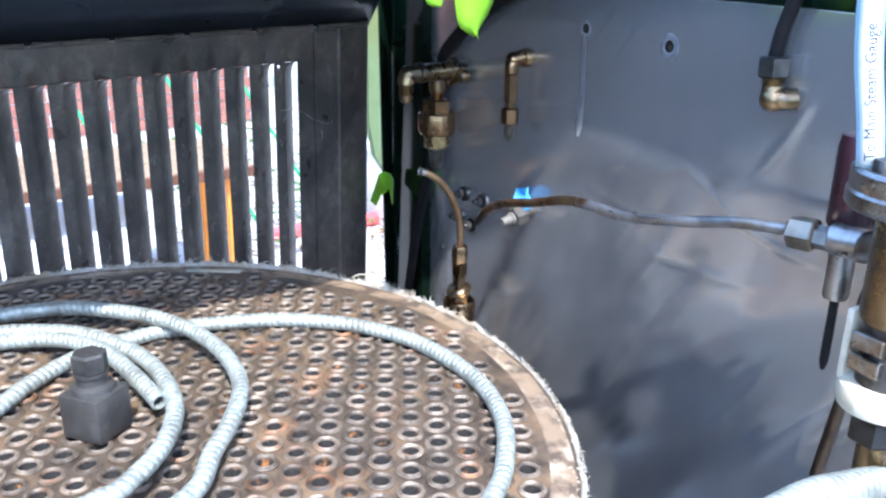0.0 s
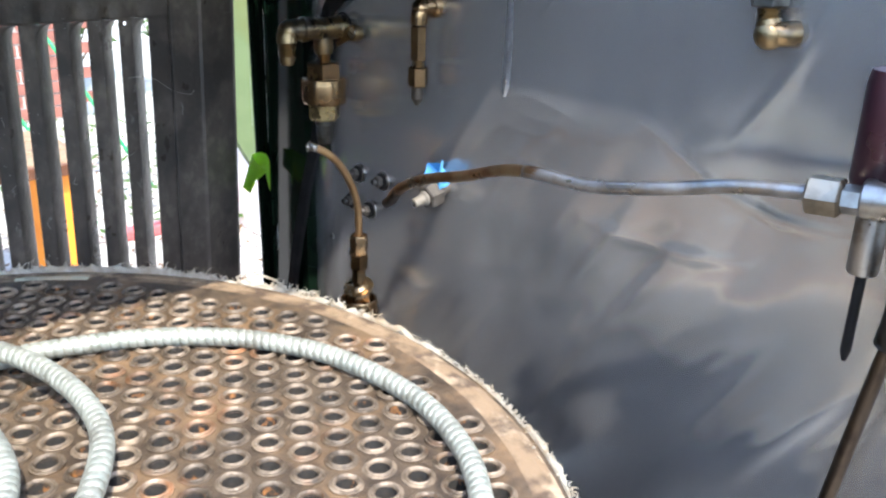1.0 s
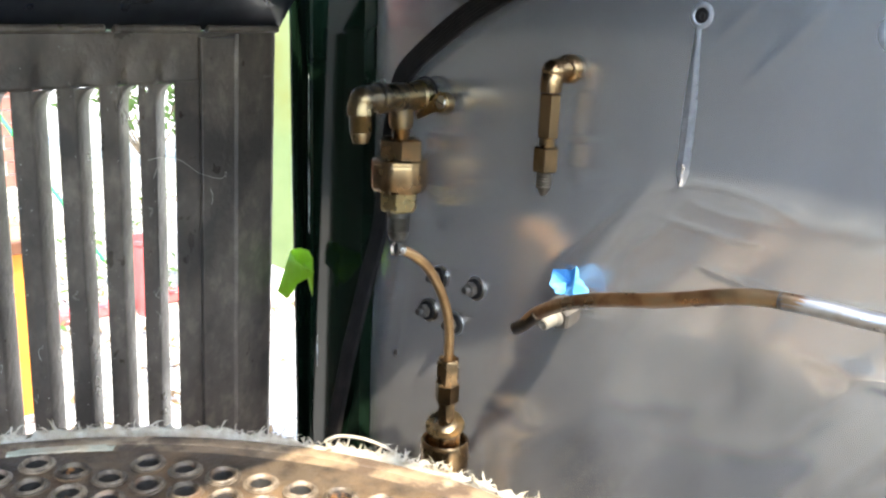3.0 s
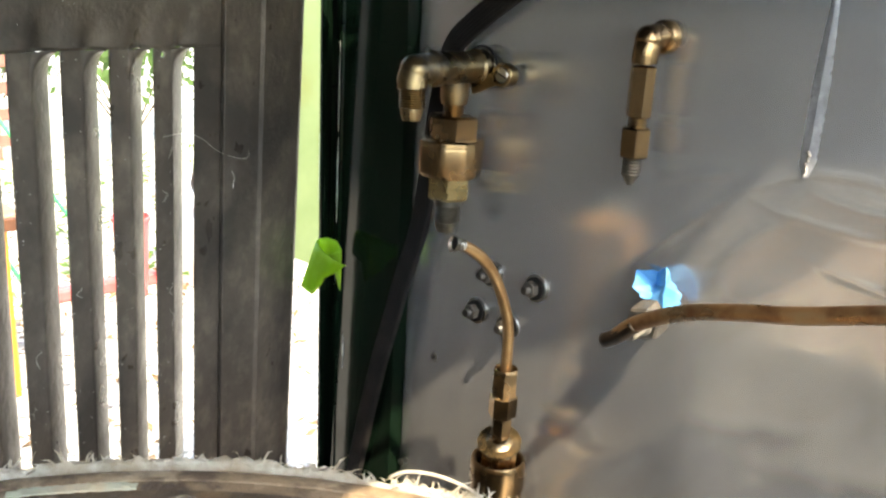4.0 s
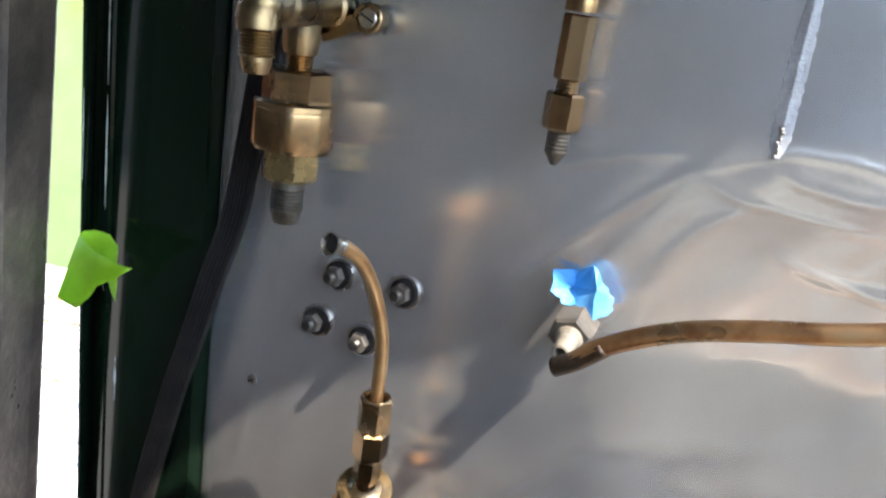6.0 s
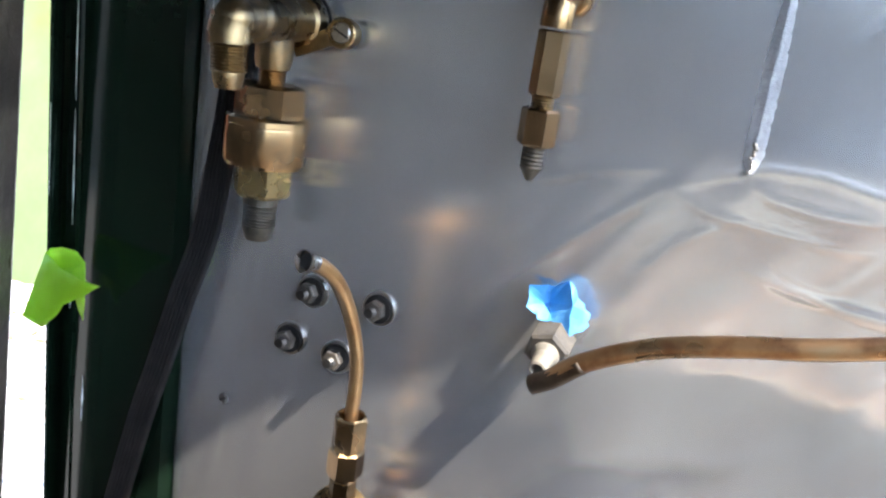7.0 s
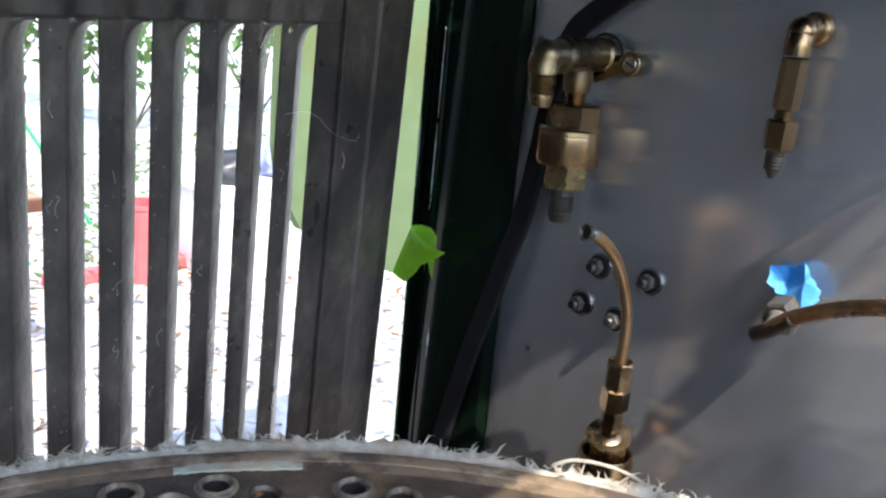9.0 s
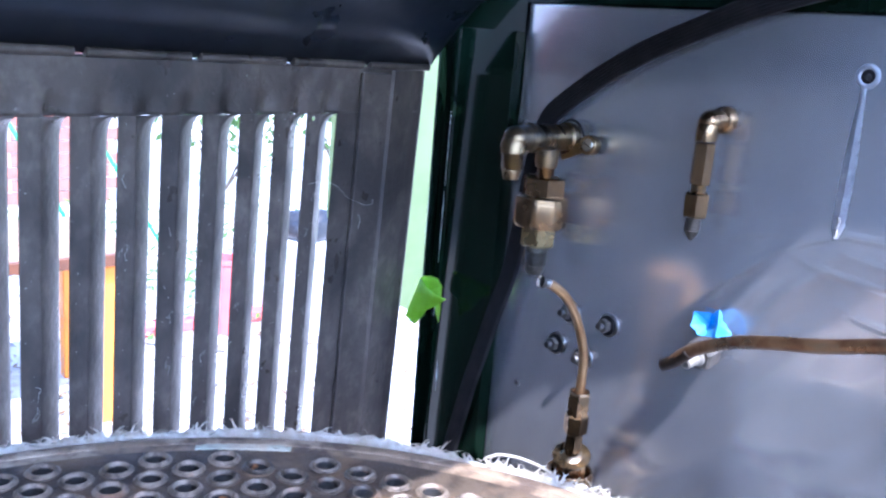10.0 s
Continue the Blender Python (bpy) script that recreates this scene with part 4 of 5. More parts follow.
for k, (x, z) in enumerate([(-0.3713, -0.0509), (-0.3990, -0.150), (-0.3940, 0.164), (-0.3740, -0.16)]):
    bm = bmesh.new()
    lathe(bm, [(0.0030, 0), (0.0030, 0.0004), (0.0022, 0.0008)], None, 16)
    pm = aim((x, WY - dent(x, z) - 0.0003, z), (0, -1, 0)) @ Matrix.Rotation(0.5 + k, 4, "Z")
    if k == 0:
        scr = thing("sheet_screw", "small flush screw in the aluminium sheet", "screw", "screws along the sheet edge")
        part("head", bm, NICKEL, scr, smooth=30)
        # thin black bar on the head stands for a shaded groove
        bm = bmesh.new()
        box(bm, (-0.0024, -0.0003, 0.0007), (0.0024, 0.0003, 0.0009))
        part("groove", bm, RUBBER, scr)
        scr.matrix_world = pm
    else:
        bm.free()
        copy_thing(scr, pm)

# two holes punched near the sheet's top, dished and paler around
for x, z, ro, ri in ((-0.1281, 0.2238, 0.0070, 0.0038), (-0.0271, 0.2200, 0.0098, 0.0044)):
    bm = bmesh.new()
    lathe(bm, [(ro, 0.0), (ro * 0.8, 0.0006), (ri * 1.25, 0.0005), (ri, -0.0004)], aim((x, WY - dent(x, z) - 0.0001, z), (0, -1, 0)), 30, False)
    g = part("grommet", bm, SEALANT, smooth=50)
    tagged(g, "pale ringed hole in the aluminium sheet, its bore a black disc", "grommet", "holes in the firewall")
    # black disc on the sheet stands for the dark of the hole
    bm = bmesh.new()
    lathe(bm, [(ri * 1.02, 0.0), (ri * 0.9, 0.0001)], aim((x, WY - dent(x, z) - 0.0003, z), (0, -1, 0)), 20)
    bore = part("bore", bm, RUBBER, g)
    bm = bmesh.new()
    lathe(bm, [(ri * 0.5, 0.0), (ri * 0.42, 0.0006)], aim((x + 0.0006, WY - dent(x, z) - 0.0004, z - 0.0004), (0, -1, 0)), 12)
    part("stud", bm, DARK_STEEL, bore)


# film of dried sealant below the hole: a ragged smear with a few beads at its end
bm = bmesh.new()
rows = []
for k in range(61):
    z = 0.2175 - 0.0865 * k / 60
    half = (0.0016 + 0.0024 * min(1.0, k / 30)) * (1 if k < 56 else 0.9 - 0.12 * (k - 56))
    wob = 0.0009 * min(1.0, k / 20)
    left, right = (half + wob * noise.noise(Vector((k * 0.6, sd, 0))) for sd in (2.0, 7.0))
    cx = -0.1292 + 0.0008 * k / 60
    rows.append([bm.verts.new((cx + u, WY - dent(cx + u, z) - lift, z)) for u, lift in ((-left, 0.0001), (-left * 0.75, 0.00035), (-0.0007, 0.0004), (0.0, 0.00075), (0.0007, 0.0004), (right * 0.75, 0.00035), (right, 0.0001))])
for a, b in zip(rows, rows[1:]):
    for k in range(6):
        bm.faces.new((a[k], a[k + 1], b[k + 1], b[k]))
smear = thing("sealant_run", "pale dried sealant smeared down the aluminium", "sealant")
part("film", bm, SEALANT, smear, smooth=70)
# plated metal beads, added to give the lower end its bright glint
rng = random.Random(17)
for k in range(9):
    bm = bmesh.new()
    z = 0.1315 + 0.0125 * k / 9
    x = -0.1286 + rng.uniform(-0.0008, 0.0008)
    bmesh.ops.create_icosphere(bm, subdivisions=2, radius=rng.uniform(0.0006, 0.0011), matrix=Matrix.Translation((x, WY - dent(x, z) - 0.0006, z)))
    part("bead", bm, NICKEL, smear, "metal bead added for a glint", smooth=60)

# black rubber strip along the sheet edge
strip_pts = [(0.0, 0.298, 0.300), (-0.16, 0.303, 0.2700), (-0.2450, 0.304, 0.2410), (-0.2990, 0.305, 0.2165), (-0.3471, 0.306, 0.1862), (-0.3650, 0.306, 0.1680), (-0.3745, 0.3065, 0.1330), (-0.3805, 0.307, 0.0892), (-0.3850, 0.304, 0.045), (-0.3945, 0.300, 0.0061), (-0.4065, 0.298, -0.0400), (-0.4145, 0.2975, -0.0676), (-0.4315, 0.2970, -0.1383), (-0.453, 0.297, -0.24), (-0.48, 0.297, -0.40)]
cl = catmull(strip_pts, 0.006)
v, fcs = [], []
for i, p in enumerate(cl):
    t_ = (cl[min(i + 1, len(cl) - 1)] - cl[max(i - 1, 0)]).normalized()
    w = t_.cross(Vector((0, 1, 0))).normalized() * 0.0075
    for a, b in ((-1, -0.001), (-0.92, -0.002), (0.92, -0.002), (1, -0.001), (1, 0.002), (-1, 0.002)):
        v.append(p + w * a + Vector((0, b, 0)))
    if i:
        o = (i - 1) * 6
        fcs += [(o + k, o + (k + 1) % 6, o + 6 + (k + 1) % 6, o + 6 + k) for k in range(6)]
strip = thing("rubber_strip", "black ribbed rubber strip bent along the sheet edge", "rubber strip")
new("band", mesh_of("band", v, fcs, RUBBER)).parent = strip
for off in (-0.0055, -0.0033, -0.0011, 0.0011, 0.0033, 0.0055):
    line_ = []
    for i, p in enumerate(cl):
        t_ = (cl[min(i + 1, len(cl) - 1)] - cl[max(i - 1, 0)]).normalized()
        line_.append(p + t_.cross(Vector((0, 1, 0))).normalized() * off + Vector((0, -0.0019, 0)))
    rv, rf = sweep(line_, 0.0006, 6)
    new("rib", mesh_of("rib", rv, rf, RUBBER, True)).parent = strip

# steam line with its blackened closed end
line = thing("copper_line", "tarnished copper pipe bent across the firewall", "pipe")
tube("pipe", [(-0.178, 0.2435, 0.0485), (-0.1655, 0.242, 0.0604), (-0.1417, 0.241, 0.0735), (-0.115, 0.240, 0.0825), (-0.0898, 0.2395, 0.0893), (-0.0515, 0.238, 0.1023), (-0.030, 0.2385, 0.1066), (-0.012, 0.2412, 0.1072)], 0.0039, COPPER, line)
tube("greyed_length", [(-0.030, 0.2385, 0.1066), (-0.012, 0.2412, 0.1072), (0.016, 0.247, 0.107), (0.058, 0.258, 0.114), (0.0995, 0.269, 0.1235), (0.142, 0.277, 0.1285)], 0.0040, GREY_COPPER, line, label="grey tarnished length of pipe")
tube("blackened_end", [(-0.1842, 0.2446, 0.0445), (-0.1815, 0.2443, 0.0462), (-0.176, 0.2432, 0.0503), (-0.166, 0.242, 0.0598)], 0.0040, DARK_COPPER, line, 0.002, 16)
bm = bmesh.new()
hx = aim((0.134, 0.275, 0.1275), (0.95, 0.2, 0.05))
hexnut(bm, 0.0105, 0, 0.017, hx)
part("compression_nut", bm, PALE_BRASS, line)
bm = bmesh.new()
hexnut(bm, 0.0075, 0.0165, 0.028, hx, 0.3)
part("adaptor", bm, NICKEL, line)

capped = thing("capped_fitting", "grey compression fitting plugged with crumpled blue tape", "pipe fitting")
cm = aim((-0.1911, 0.2953, 0.0412), (0.03, -1, -0.22))
bm = bmesh.new()
hexnut(bm, 0.0104, -0.008, 0.0065, cm, 0.3)
part("nut", bm, BOLT, capped)
bm = bmesh.new()
lathe(bm, [(0.0062, 0.006), (0.0062, 0.008), (0.0046, 0.010), (0.0038, 0.0190), (0.0029, 0.0195), (0.0026, 0.011)], cm, 20)
part("nose", bm, NOSE, capped, smooth=30)
bm = bmesh.new()
lathe(bm, [(0.0055, -0.0175), (0.0055, -0.006)], cm, 16)
part("stem", bm, BOLT, capped, smooth=30)


def torn(name, mat, corners, faces, cuts, amp, seed, label, cat):
    """A creased scrap of tape: a few folded facets, each cut finer and wrinkled."""
    bm = bmesh.new()
    vs = [bm.verts.new(p) for p in corners]
    for fc in faces:
        bm.faces.new([vs[i] for i in fc])
    bmesh.ops.subdivide_edges(bm, edges=bm.edges[:], cuts=cuts, use_grid_fill=True)
    rng = random.Random(seed)
    for q in bm.verts:
        n = noise.noise_vector(q.co * 330 + Vector((seed, 0, 0)))
        q.co += n * amp + (Vector((rng.uniform(-1, 1), 0, rng.uniform(-1, 1))) * amp * 1.3 if q.is_boundary else Vector())
    ob = part(name, bm, mat)
    m = ob.modifiers.new("thick", "SOLIDIFY")
    m.thickness = 0.0003
    return tagged(ob, label, cat)


torn("blue_tape", BLUE_TAPE, [(-0.2069, 0.3040, 0.0644), (-0.2059, 0.2990, 0.0554), (-0.1989, 0.2980, 0.0514), (-0.1939, 0.3000, 0.0514), (-0.1979, 0.3100, 0.0644), (-0.1989, 0.3120, 0.0554),
                              (-0.1899, 0.3050, 0.0704), (-0.1849, 0.2980, 0.0614), (-0.1839, 0.3010, 0.0654), (-0.1779, 0.3040, 0.0574), (-0.1779, 0.3030, 0.0524), (-0.1849, 0.2980, 0.0474)],
     [(0, 1, 5), (1, 2, 5), (2, 3, 5), (0, 5, 4), (4, 5, 6), (5, 7, 6), (6, 7, 8), (8, 7, 9), (7, 11, 9), (9, 11, 10), (5, 3, 7), (3, 11, 7)], 2, 0.0007, 4,
     "crumpled scrap of blue masking tape", "tape")

# green tape curled round on itself, stuck to the cowl edge
bm = bmesh.new()


def facet(*pts):
    bm.faces.new([bm.verts.new(p) for p in pts])


F1, F2, F3, TIP_ = (-0.466, 0.276, 0.0195), (-0.4710, 0.266, -0.016), (-0.459, 0.268, -0.0200), (-0.4225, 0.270, 0.0130)
facet(F1, (-0.4500, 0.2715, 0.0152), (-0.4490, 0.2670, -0.0110), F3, F2)
facet((-0.4500, 0.2715, 0.0152), (-0.4360, 0.270, 0.0135), (-0.4340, 0.269, 0.0040), (-0.4440, 0.2675, -0.0020), (-0.4490, 0.2670, -0.0110))
facet((-0.4360, 0.270, 0.0135), TIP_, (-0.4340, 0.269, 0.0040))
roll = [F1, (-0.468, 0.281, 0.0203), (-0.464, 0.285, 0.0212), (-0.455, 0.287, 0.0200), (-0.448, 0.286, 0.0160)]
foot = [(-0.4685, 0.271, 0.002), (-0.470, 0.281, 0.003), (-0.465, 0.286, 0.002), (-0.456, 0.288, 0.0), (-0.449, 0.287, -0.004)]
for k in range(4):
    facet(roll[k], roll[k + 1], foot[k + 1], foot[k])
facet((-0.448, 0.286, 0.0160), (-0.4480, 0.286, -0.0180), (-0.4520, 0.286, -0.0130), (-0.4560, 0.285, 0.0010), (-0.4590, 0.284, 0.0090))
bmesh.ops.remove_doubles(bm, verts=bm.verts, dist=0.0001)
bmesh.ops.triangulate(bm, faces=bm.faces[:])
bmesh.ops.subdivide_edges(bm, edges=bm.edges[:], cuts=2, use_grid_fill=True)
for q in bm.verts:
    q.co += noise.noise_vector(q.co * 160) * 0.0006
gt = part("green_tape", bm, GREEN_TAPE, smooth=50)
m = gt.modifiers.new("thick", "SOLIDIFY")
m.thickness = 0.0002
tagged(gt, "curled piece of bright green tape on the cowl edge", "tape")

# green tapes hanging from the hood's free edge
def hanging_tape(rows_, x, curl):
    bm = bmesh.new()
    grid = []
    for y0, y1, z in rows_:
        grid.append([bm.verts.new((x + 0.35 * (0.165 - y0 - (y1 - y0) * k) + curl * (0.297 - z) ** 2 + 0.004 * math.sin(k * math.pi), y0 + (y1 - y0) * k, z + (0.0012 * math.sin(k * 9) if z < 0.25 else 0))) for k in (0, 0.2, 0.4, 0.6, 0.8, 1)])
    for a, b in zip(grid, grid[1:]):
        for k in range(5):
            bm.faces.new((a[k], a[k + 1], b[k + 1], b[k]))
    ob = part("hanging_tape", bm, GREEN_TAPE, smooth=60)
    m = ob.modifiers.new("thick", "SOLIDIFY")
    m.thickness = 0.0003
    return tagged(ob, "strip of bright green tape hanging from the hood edge", "tape", "tapes on the hood")


hanging_tape([(0.107, 0.154, 0.2980), (0.109, 0.153, 0.282), (0.112, 0.152, 0.266), (0.114, 0.149, 0.256), (0.116, 0.145, 0.2488), (0.119, 0.140, 0.2430), (0.126, 0.137, 0.2393), (0.133, 0.136, 0.2360)], -0.024, -1.0)
hanging_tape([(0.077, 0.101, 0.2980), (0.079, 0.100, 0.278), (0.082, 0.0995, 0.264), (0.085, 0.0977, 0.2598), (0.089, 0.0967, 0.2580)], -0.020, 1.0)


def hose_elbow():
    t = thing("hose_elbow", "brass elbow on the firewall with a black gauge line", "pipe fitting")
    bm = bmesh.new()
    e = [Vector((0.093, WY, 0.200)), Vector((0.088, 0.306, 0.1995)), Vector((0.083, 0.3035, 0.2015)), Vector((0.0805, 0.3035, 0.2075))]
    v, fcs = sweep(catmull(e, 0.002), 0.0068, 20)
    vs = [bm.verts.new(q) for q in v]
    for fc in fcs:
        bm.faces.new([vs[i] for i in fc])
    bmesh.ops.create_uvsphere(bm, u_segments=16, v_segments=10, radius=0.0085, matrix=Matrix.Translation((0.083, 0.3035, 0.199)))
    part("elbow", bm, BRASS_DULL, t, smooth=50)
    m = aim((0.0808, 0.3035, 0.205), (-0.05, 0.02, 1))
    bm = bmesh.new()
    thread(bm, 0.0065, 0, 0.008, m)
    part("nipple", bm, BRASS_DULL, t, smooth=30)
    bm = bmesh.new()
    hexnut(bm, 0.0105, 0.0075, 0.0215, m)
    part("nut", bm, DARK_STEEL, t)
    tube("gauge_line", [(0.0798, 0.304, 0.225), (0.0827, 0.304, 0.2425), (0.0882, 0.304, 0.2604), (0.10, 0.302, 0.30), (0.11, 0.300, 0.36)], 0.0048, RUBBER, t)
    return t


hose_elbow()


def steam_valve():
    t = thing("steam_valve", "main steam valve with bolted flange, brass tee and red cap", "valve")
    cx, cy = 0.221, 0.262
    ax = Matrix.Translation((cx, cy, 0))
    bm = bmesh.new()
    lathe(bm, [(0.012, 0.166), (0.036, 0.167), (0.038, 0.169), (0.038, 0.176), (0.0365, 0.1775), (0.037, 0.179), (0.037, 0.187), (0.035, 0.189), (0.012, 0.1895)], ax, 44)
    flange = part("flange", bm, NICKEL, t, smooth=35)
    for k in range(6):
        bm = bmesh.new()
        a = 0.25 + k * math.pi / 3
        hm = Matrix.Translation((cx + 0.0275 * math.cos(a), cy + 0.0275 * math.sin(a), 0))
        lathe(bm, [(0.0062, 0.189), (0.0062, 0.1945), (0.0055, 0.1955)], hm, 20)
        part("bolt", bm, DARK_STEEL, flange, smooth=35)
    bm = bmesh.new()
    lathe(bm, [(0.0195, 0.104), (0.0205, 0.108), (0.0205, 0.158), (0.026, 0.167)], ax, 36)
    part("body", bm, BRASS_DULL, t, smooth=35)
    bm = bmesh.new()
    lathe(bm, [(0.0165, 0.066), (0.0165, 0.105)], ax, 28)
    neck = part("neck", bm, DARK_STEEL, t, smooth=35)
    for z in (0.080, 0.093):
        bm = bmesh.new()
        box(bm, (-0.013, -0.0195, z - 0.0050), (0.006, -0.0150, z + 0.0050), ax, 0.001)
        lathe(bm, [(0.0018, 0), (0.0018, 0.0006)], ax @ Matrix.Translation((-0.004, -0.0197, z)) @ Matrix.Rotation(radians(90), 4, "X"), 12)
        part("lug", bm, NICKEL, neck)
    bm = bmesh.new()
    box(bm, (-0.0235, -0.012, 0.062), (-0.0185, 0.004, 0.106), ax, 0.002)
    lathe(bm, [(0.017, 0.049), (0.0235, 0.052), (0.0248, 0.056), (0.0248, 0.061), (0.0235, 0.0645), (0.018, 0.067)], ax, 32)
    part("collar", bm, OFF_WHITE, t, smooth=35)
    bm = bmesh.new()
    hexnut(bm, 0.0155, 0.030, 0.047, ax)
    part("lower_nut", bm, DARK_STEEL, t)
    bm = bmesh.new()
    lathe(bm, [(0.0085, -0.4), (0.0085, 0.03)], ax, 20)
    part("lower_pipe", bm, BRASS_DULL, t, smooth=35)
    # side tee that takes the copper line
    bm = bmesh.new()
    tm = aim((0.159, 0.281, 0.1300), (0.95, 0.2, 0.05))
    lathe(bm, [(0.009, 0), (0.0102, 0.001), (0.0102, 0.026), (0.009, 0.027)], tm, 26)
    part("tee", bm, NICKEL, t, smooth=35)
    bm = bmesh.new()
    lathe(bm, [(0.0095, 0), (0.0095, 0.034)], aim((0.178, 0.286, 0.1285), (0.8, -0.45, 0.42)), 22)
    part("tee_arm", bm, NICKEL, t, smooth=35)
    bm = bmesh.new()
    lathe(bm, [(0.0072, 0.090), (0.0078, 0.092), (0.0078, 0.118), (0.0068, 0.124)], Matrix.Translation((0.162, 0.290, 0)), 22)
    stub = part("stub", bm, NICKEL, t, smooth=35)
    bm = bmesh.new()
    lathe(bm, [(0.0012, 0.0405), (0.0028, 0.046), (0.0028, 0.091)], Matrix.Translation((0.1622, 0.290, 0)), 10)
    part("drain_spike", bm, RUBBER, stub, smooth=35)
    bm = bmesh.new()
    lathe(bm, [(0.0115, 0.132), (0.0130, 0.136), (0.0130, 0.184), (0.0118, 0.190), (0.006, 0.1915)], Matrix.Translation((0.1560, 0.2990, 0)), 28)
    part("red_cap", bm, RED_PLASTIC, t, "dark red plastic cap", smooth=35)
    tube("black_elbow", [(0.190, 0.286, 0.102), (0.186, 0.290, 0.086), (0.1845, 0.292, 0.070), (0.1815, 0.294, 0.052)], 0.0085, DARK_STEEL, t)
    tube("drain_rod", [(0.183, 0.295, 0.066), (0.178, 0.295, 0.036), (0.1676, 0.295, -0.0417), (0.155, 0.295, -0.14), (0.14, 0.295, -0.3)], 0.0042, DARK_COPPER, t)
    return t


steam_valve()

# paper label on blue tape, standing up from the valve flange
lab = thing("pipe_label", "paper label taped with blue masking tape on the valve", "label")


def ribbon(name, half, off, mat, z0, z1, parent):
    bm = bmesh.new()
    rows = []
    for i in range(25):
        z = z0 + (z1 - z0) * i / 24
        c = Vector((0.2055 - 0.105 * (z - 0.18) + 0.0010 * math.sin(z * 70), 0.2360 - 0.105 * (z - 0.18), z))
        rows.append([bm.verts.new(c + Vector((0.78, 0.62, 0)) * half * k + Vector((0.62, -0.78, 0)) * (off + 0.0015 * (1 - k * k))) for k in (-1, -0.5, 0, 0.5, 1)])
    for a, b in zip(rows, rows[1:]):
        for k in range(4):
            bm.faces.new((a[k], a[k + 1], b[k + 1], b[k]))
    ob = part(name, bm, mat, parent, smooth=60)
    m = ob.modifiers.new("thick", "SOLIDIFY")
    m.thickness, m.offset = 0.0003, 0
    return ob


ribbon("tape", 0.0066, 0.0, HAZED_TAPE, 0.1895, 0.34, lab)
paper = ribbon("paper", 0.0048, 0.0008, PAPER, 0.191, 0.335, lab)
fc_ = bpy.data.curves.new("words", "FONT")
fc_.body, fc_.size, fc_.align_x, fc_.align_y = "To Main Steam Gauge", 0.0076, "LEFT", "CENTER"
tmp = bpy.data.objects.new("words", fc_)
me = bpy.data.meshes.new_from_object(tmp)
bpy.data.objects.remove(tmp)
me.materials.clear()
me.materials.append(INK)
wd = new("words", me)
wd.parent = paper
nrm_ = Vector((0.62, -0.78, 0)).normalized()
wx, wy = Vector((-0.105, -0.105, 1)).normalized(), None
wy = nrm_.cross(wx).normalized()
wd.matrix_world = Matrix((( *wx, 0), (*wy, 0), (*nrm_, 0), (0, 0, 0, 1))).transposed()
wd.matrix_world.translation = Vector((0.2045, 0.2350, 0.1935)) + nrm_ * 0.0032


# ---- conduit coil and block on the boiler ----
def conduit(name, pts, r, label):
    cl = catmull(pts, 0.0007)
    per = 7.4

    def rad(i, a):
        ph = (i / per + a) % 1.0
        return r * (0.955 + 0.045 * math.sin(math.pi * min(1.0, ph / 0.84)) ** 0.5 if ph < 0.84 else 0.76)

    v, fcs = sweep(cl, rad, 16, False)
    t = thing(name, label, "conduit")
    ob = new("spiral_sheath", mesh_of("spiral_sheath", v, fcs, GALV, True))
    ob.parent = t
    m = ob.modifiers.new("thick", "SOLIDIFY")
    m.thickness = 0.0008
    for p, q in ((cl[0], cl[3]), (cl[-1], cl[-4])):
        bm = bmesh.new()
        lathe(bm, [(r * 0.80, 0.004), (r * 0.80, -0.0004), (r * 0.97, -0.0006), (r * 1.0, 0.0006)], aim(p, q - p), 22, False)
        part("cut_end", bm, GALV, t, "raw cut end", smooth=40)
    return t


def dm(rows):
    return [(x / 10, y / 10, z / 10) for x, y, z in rows]


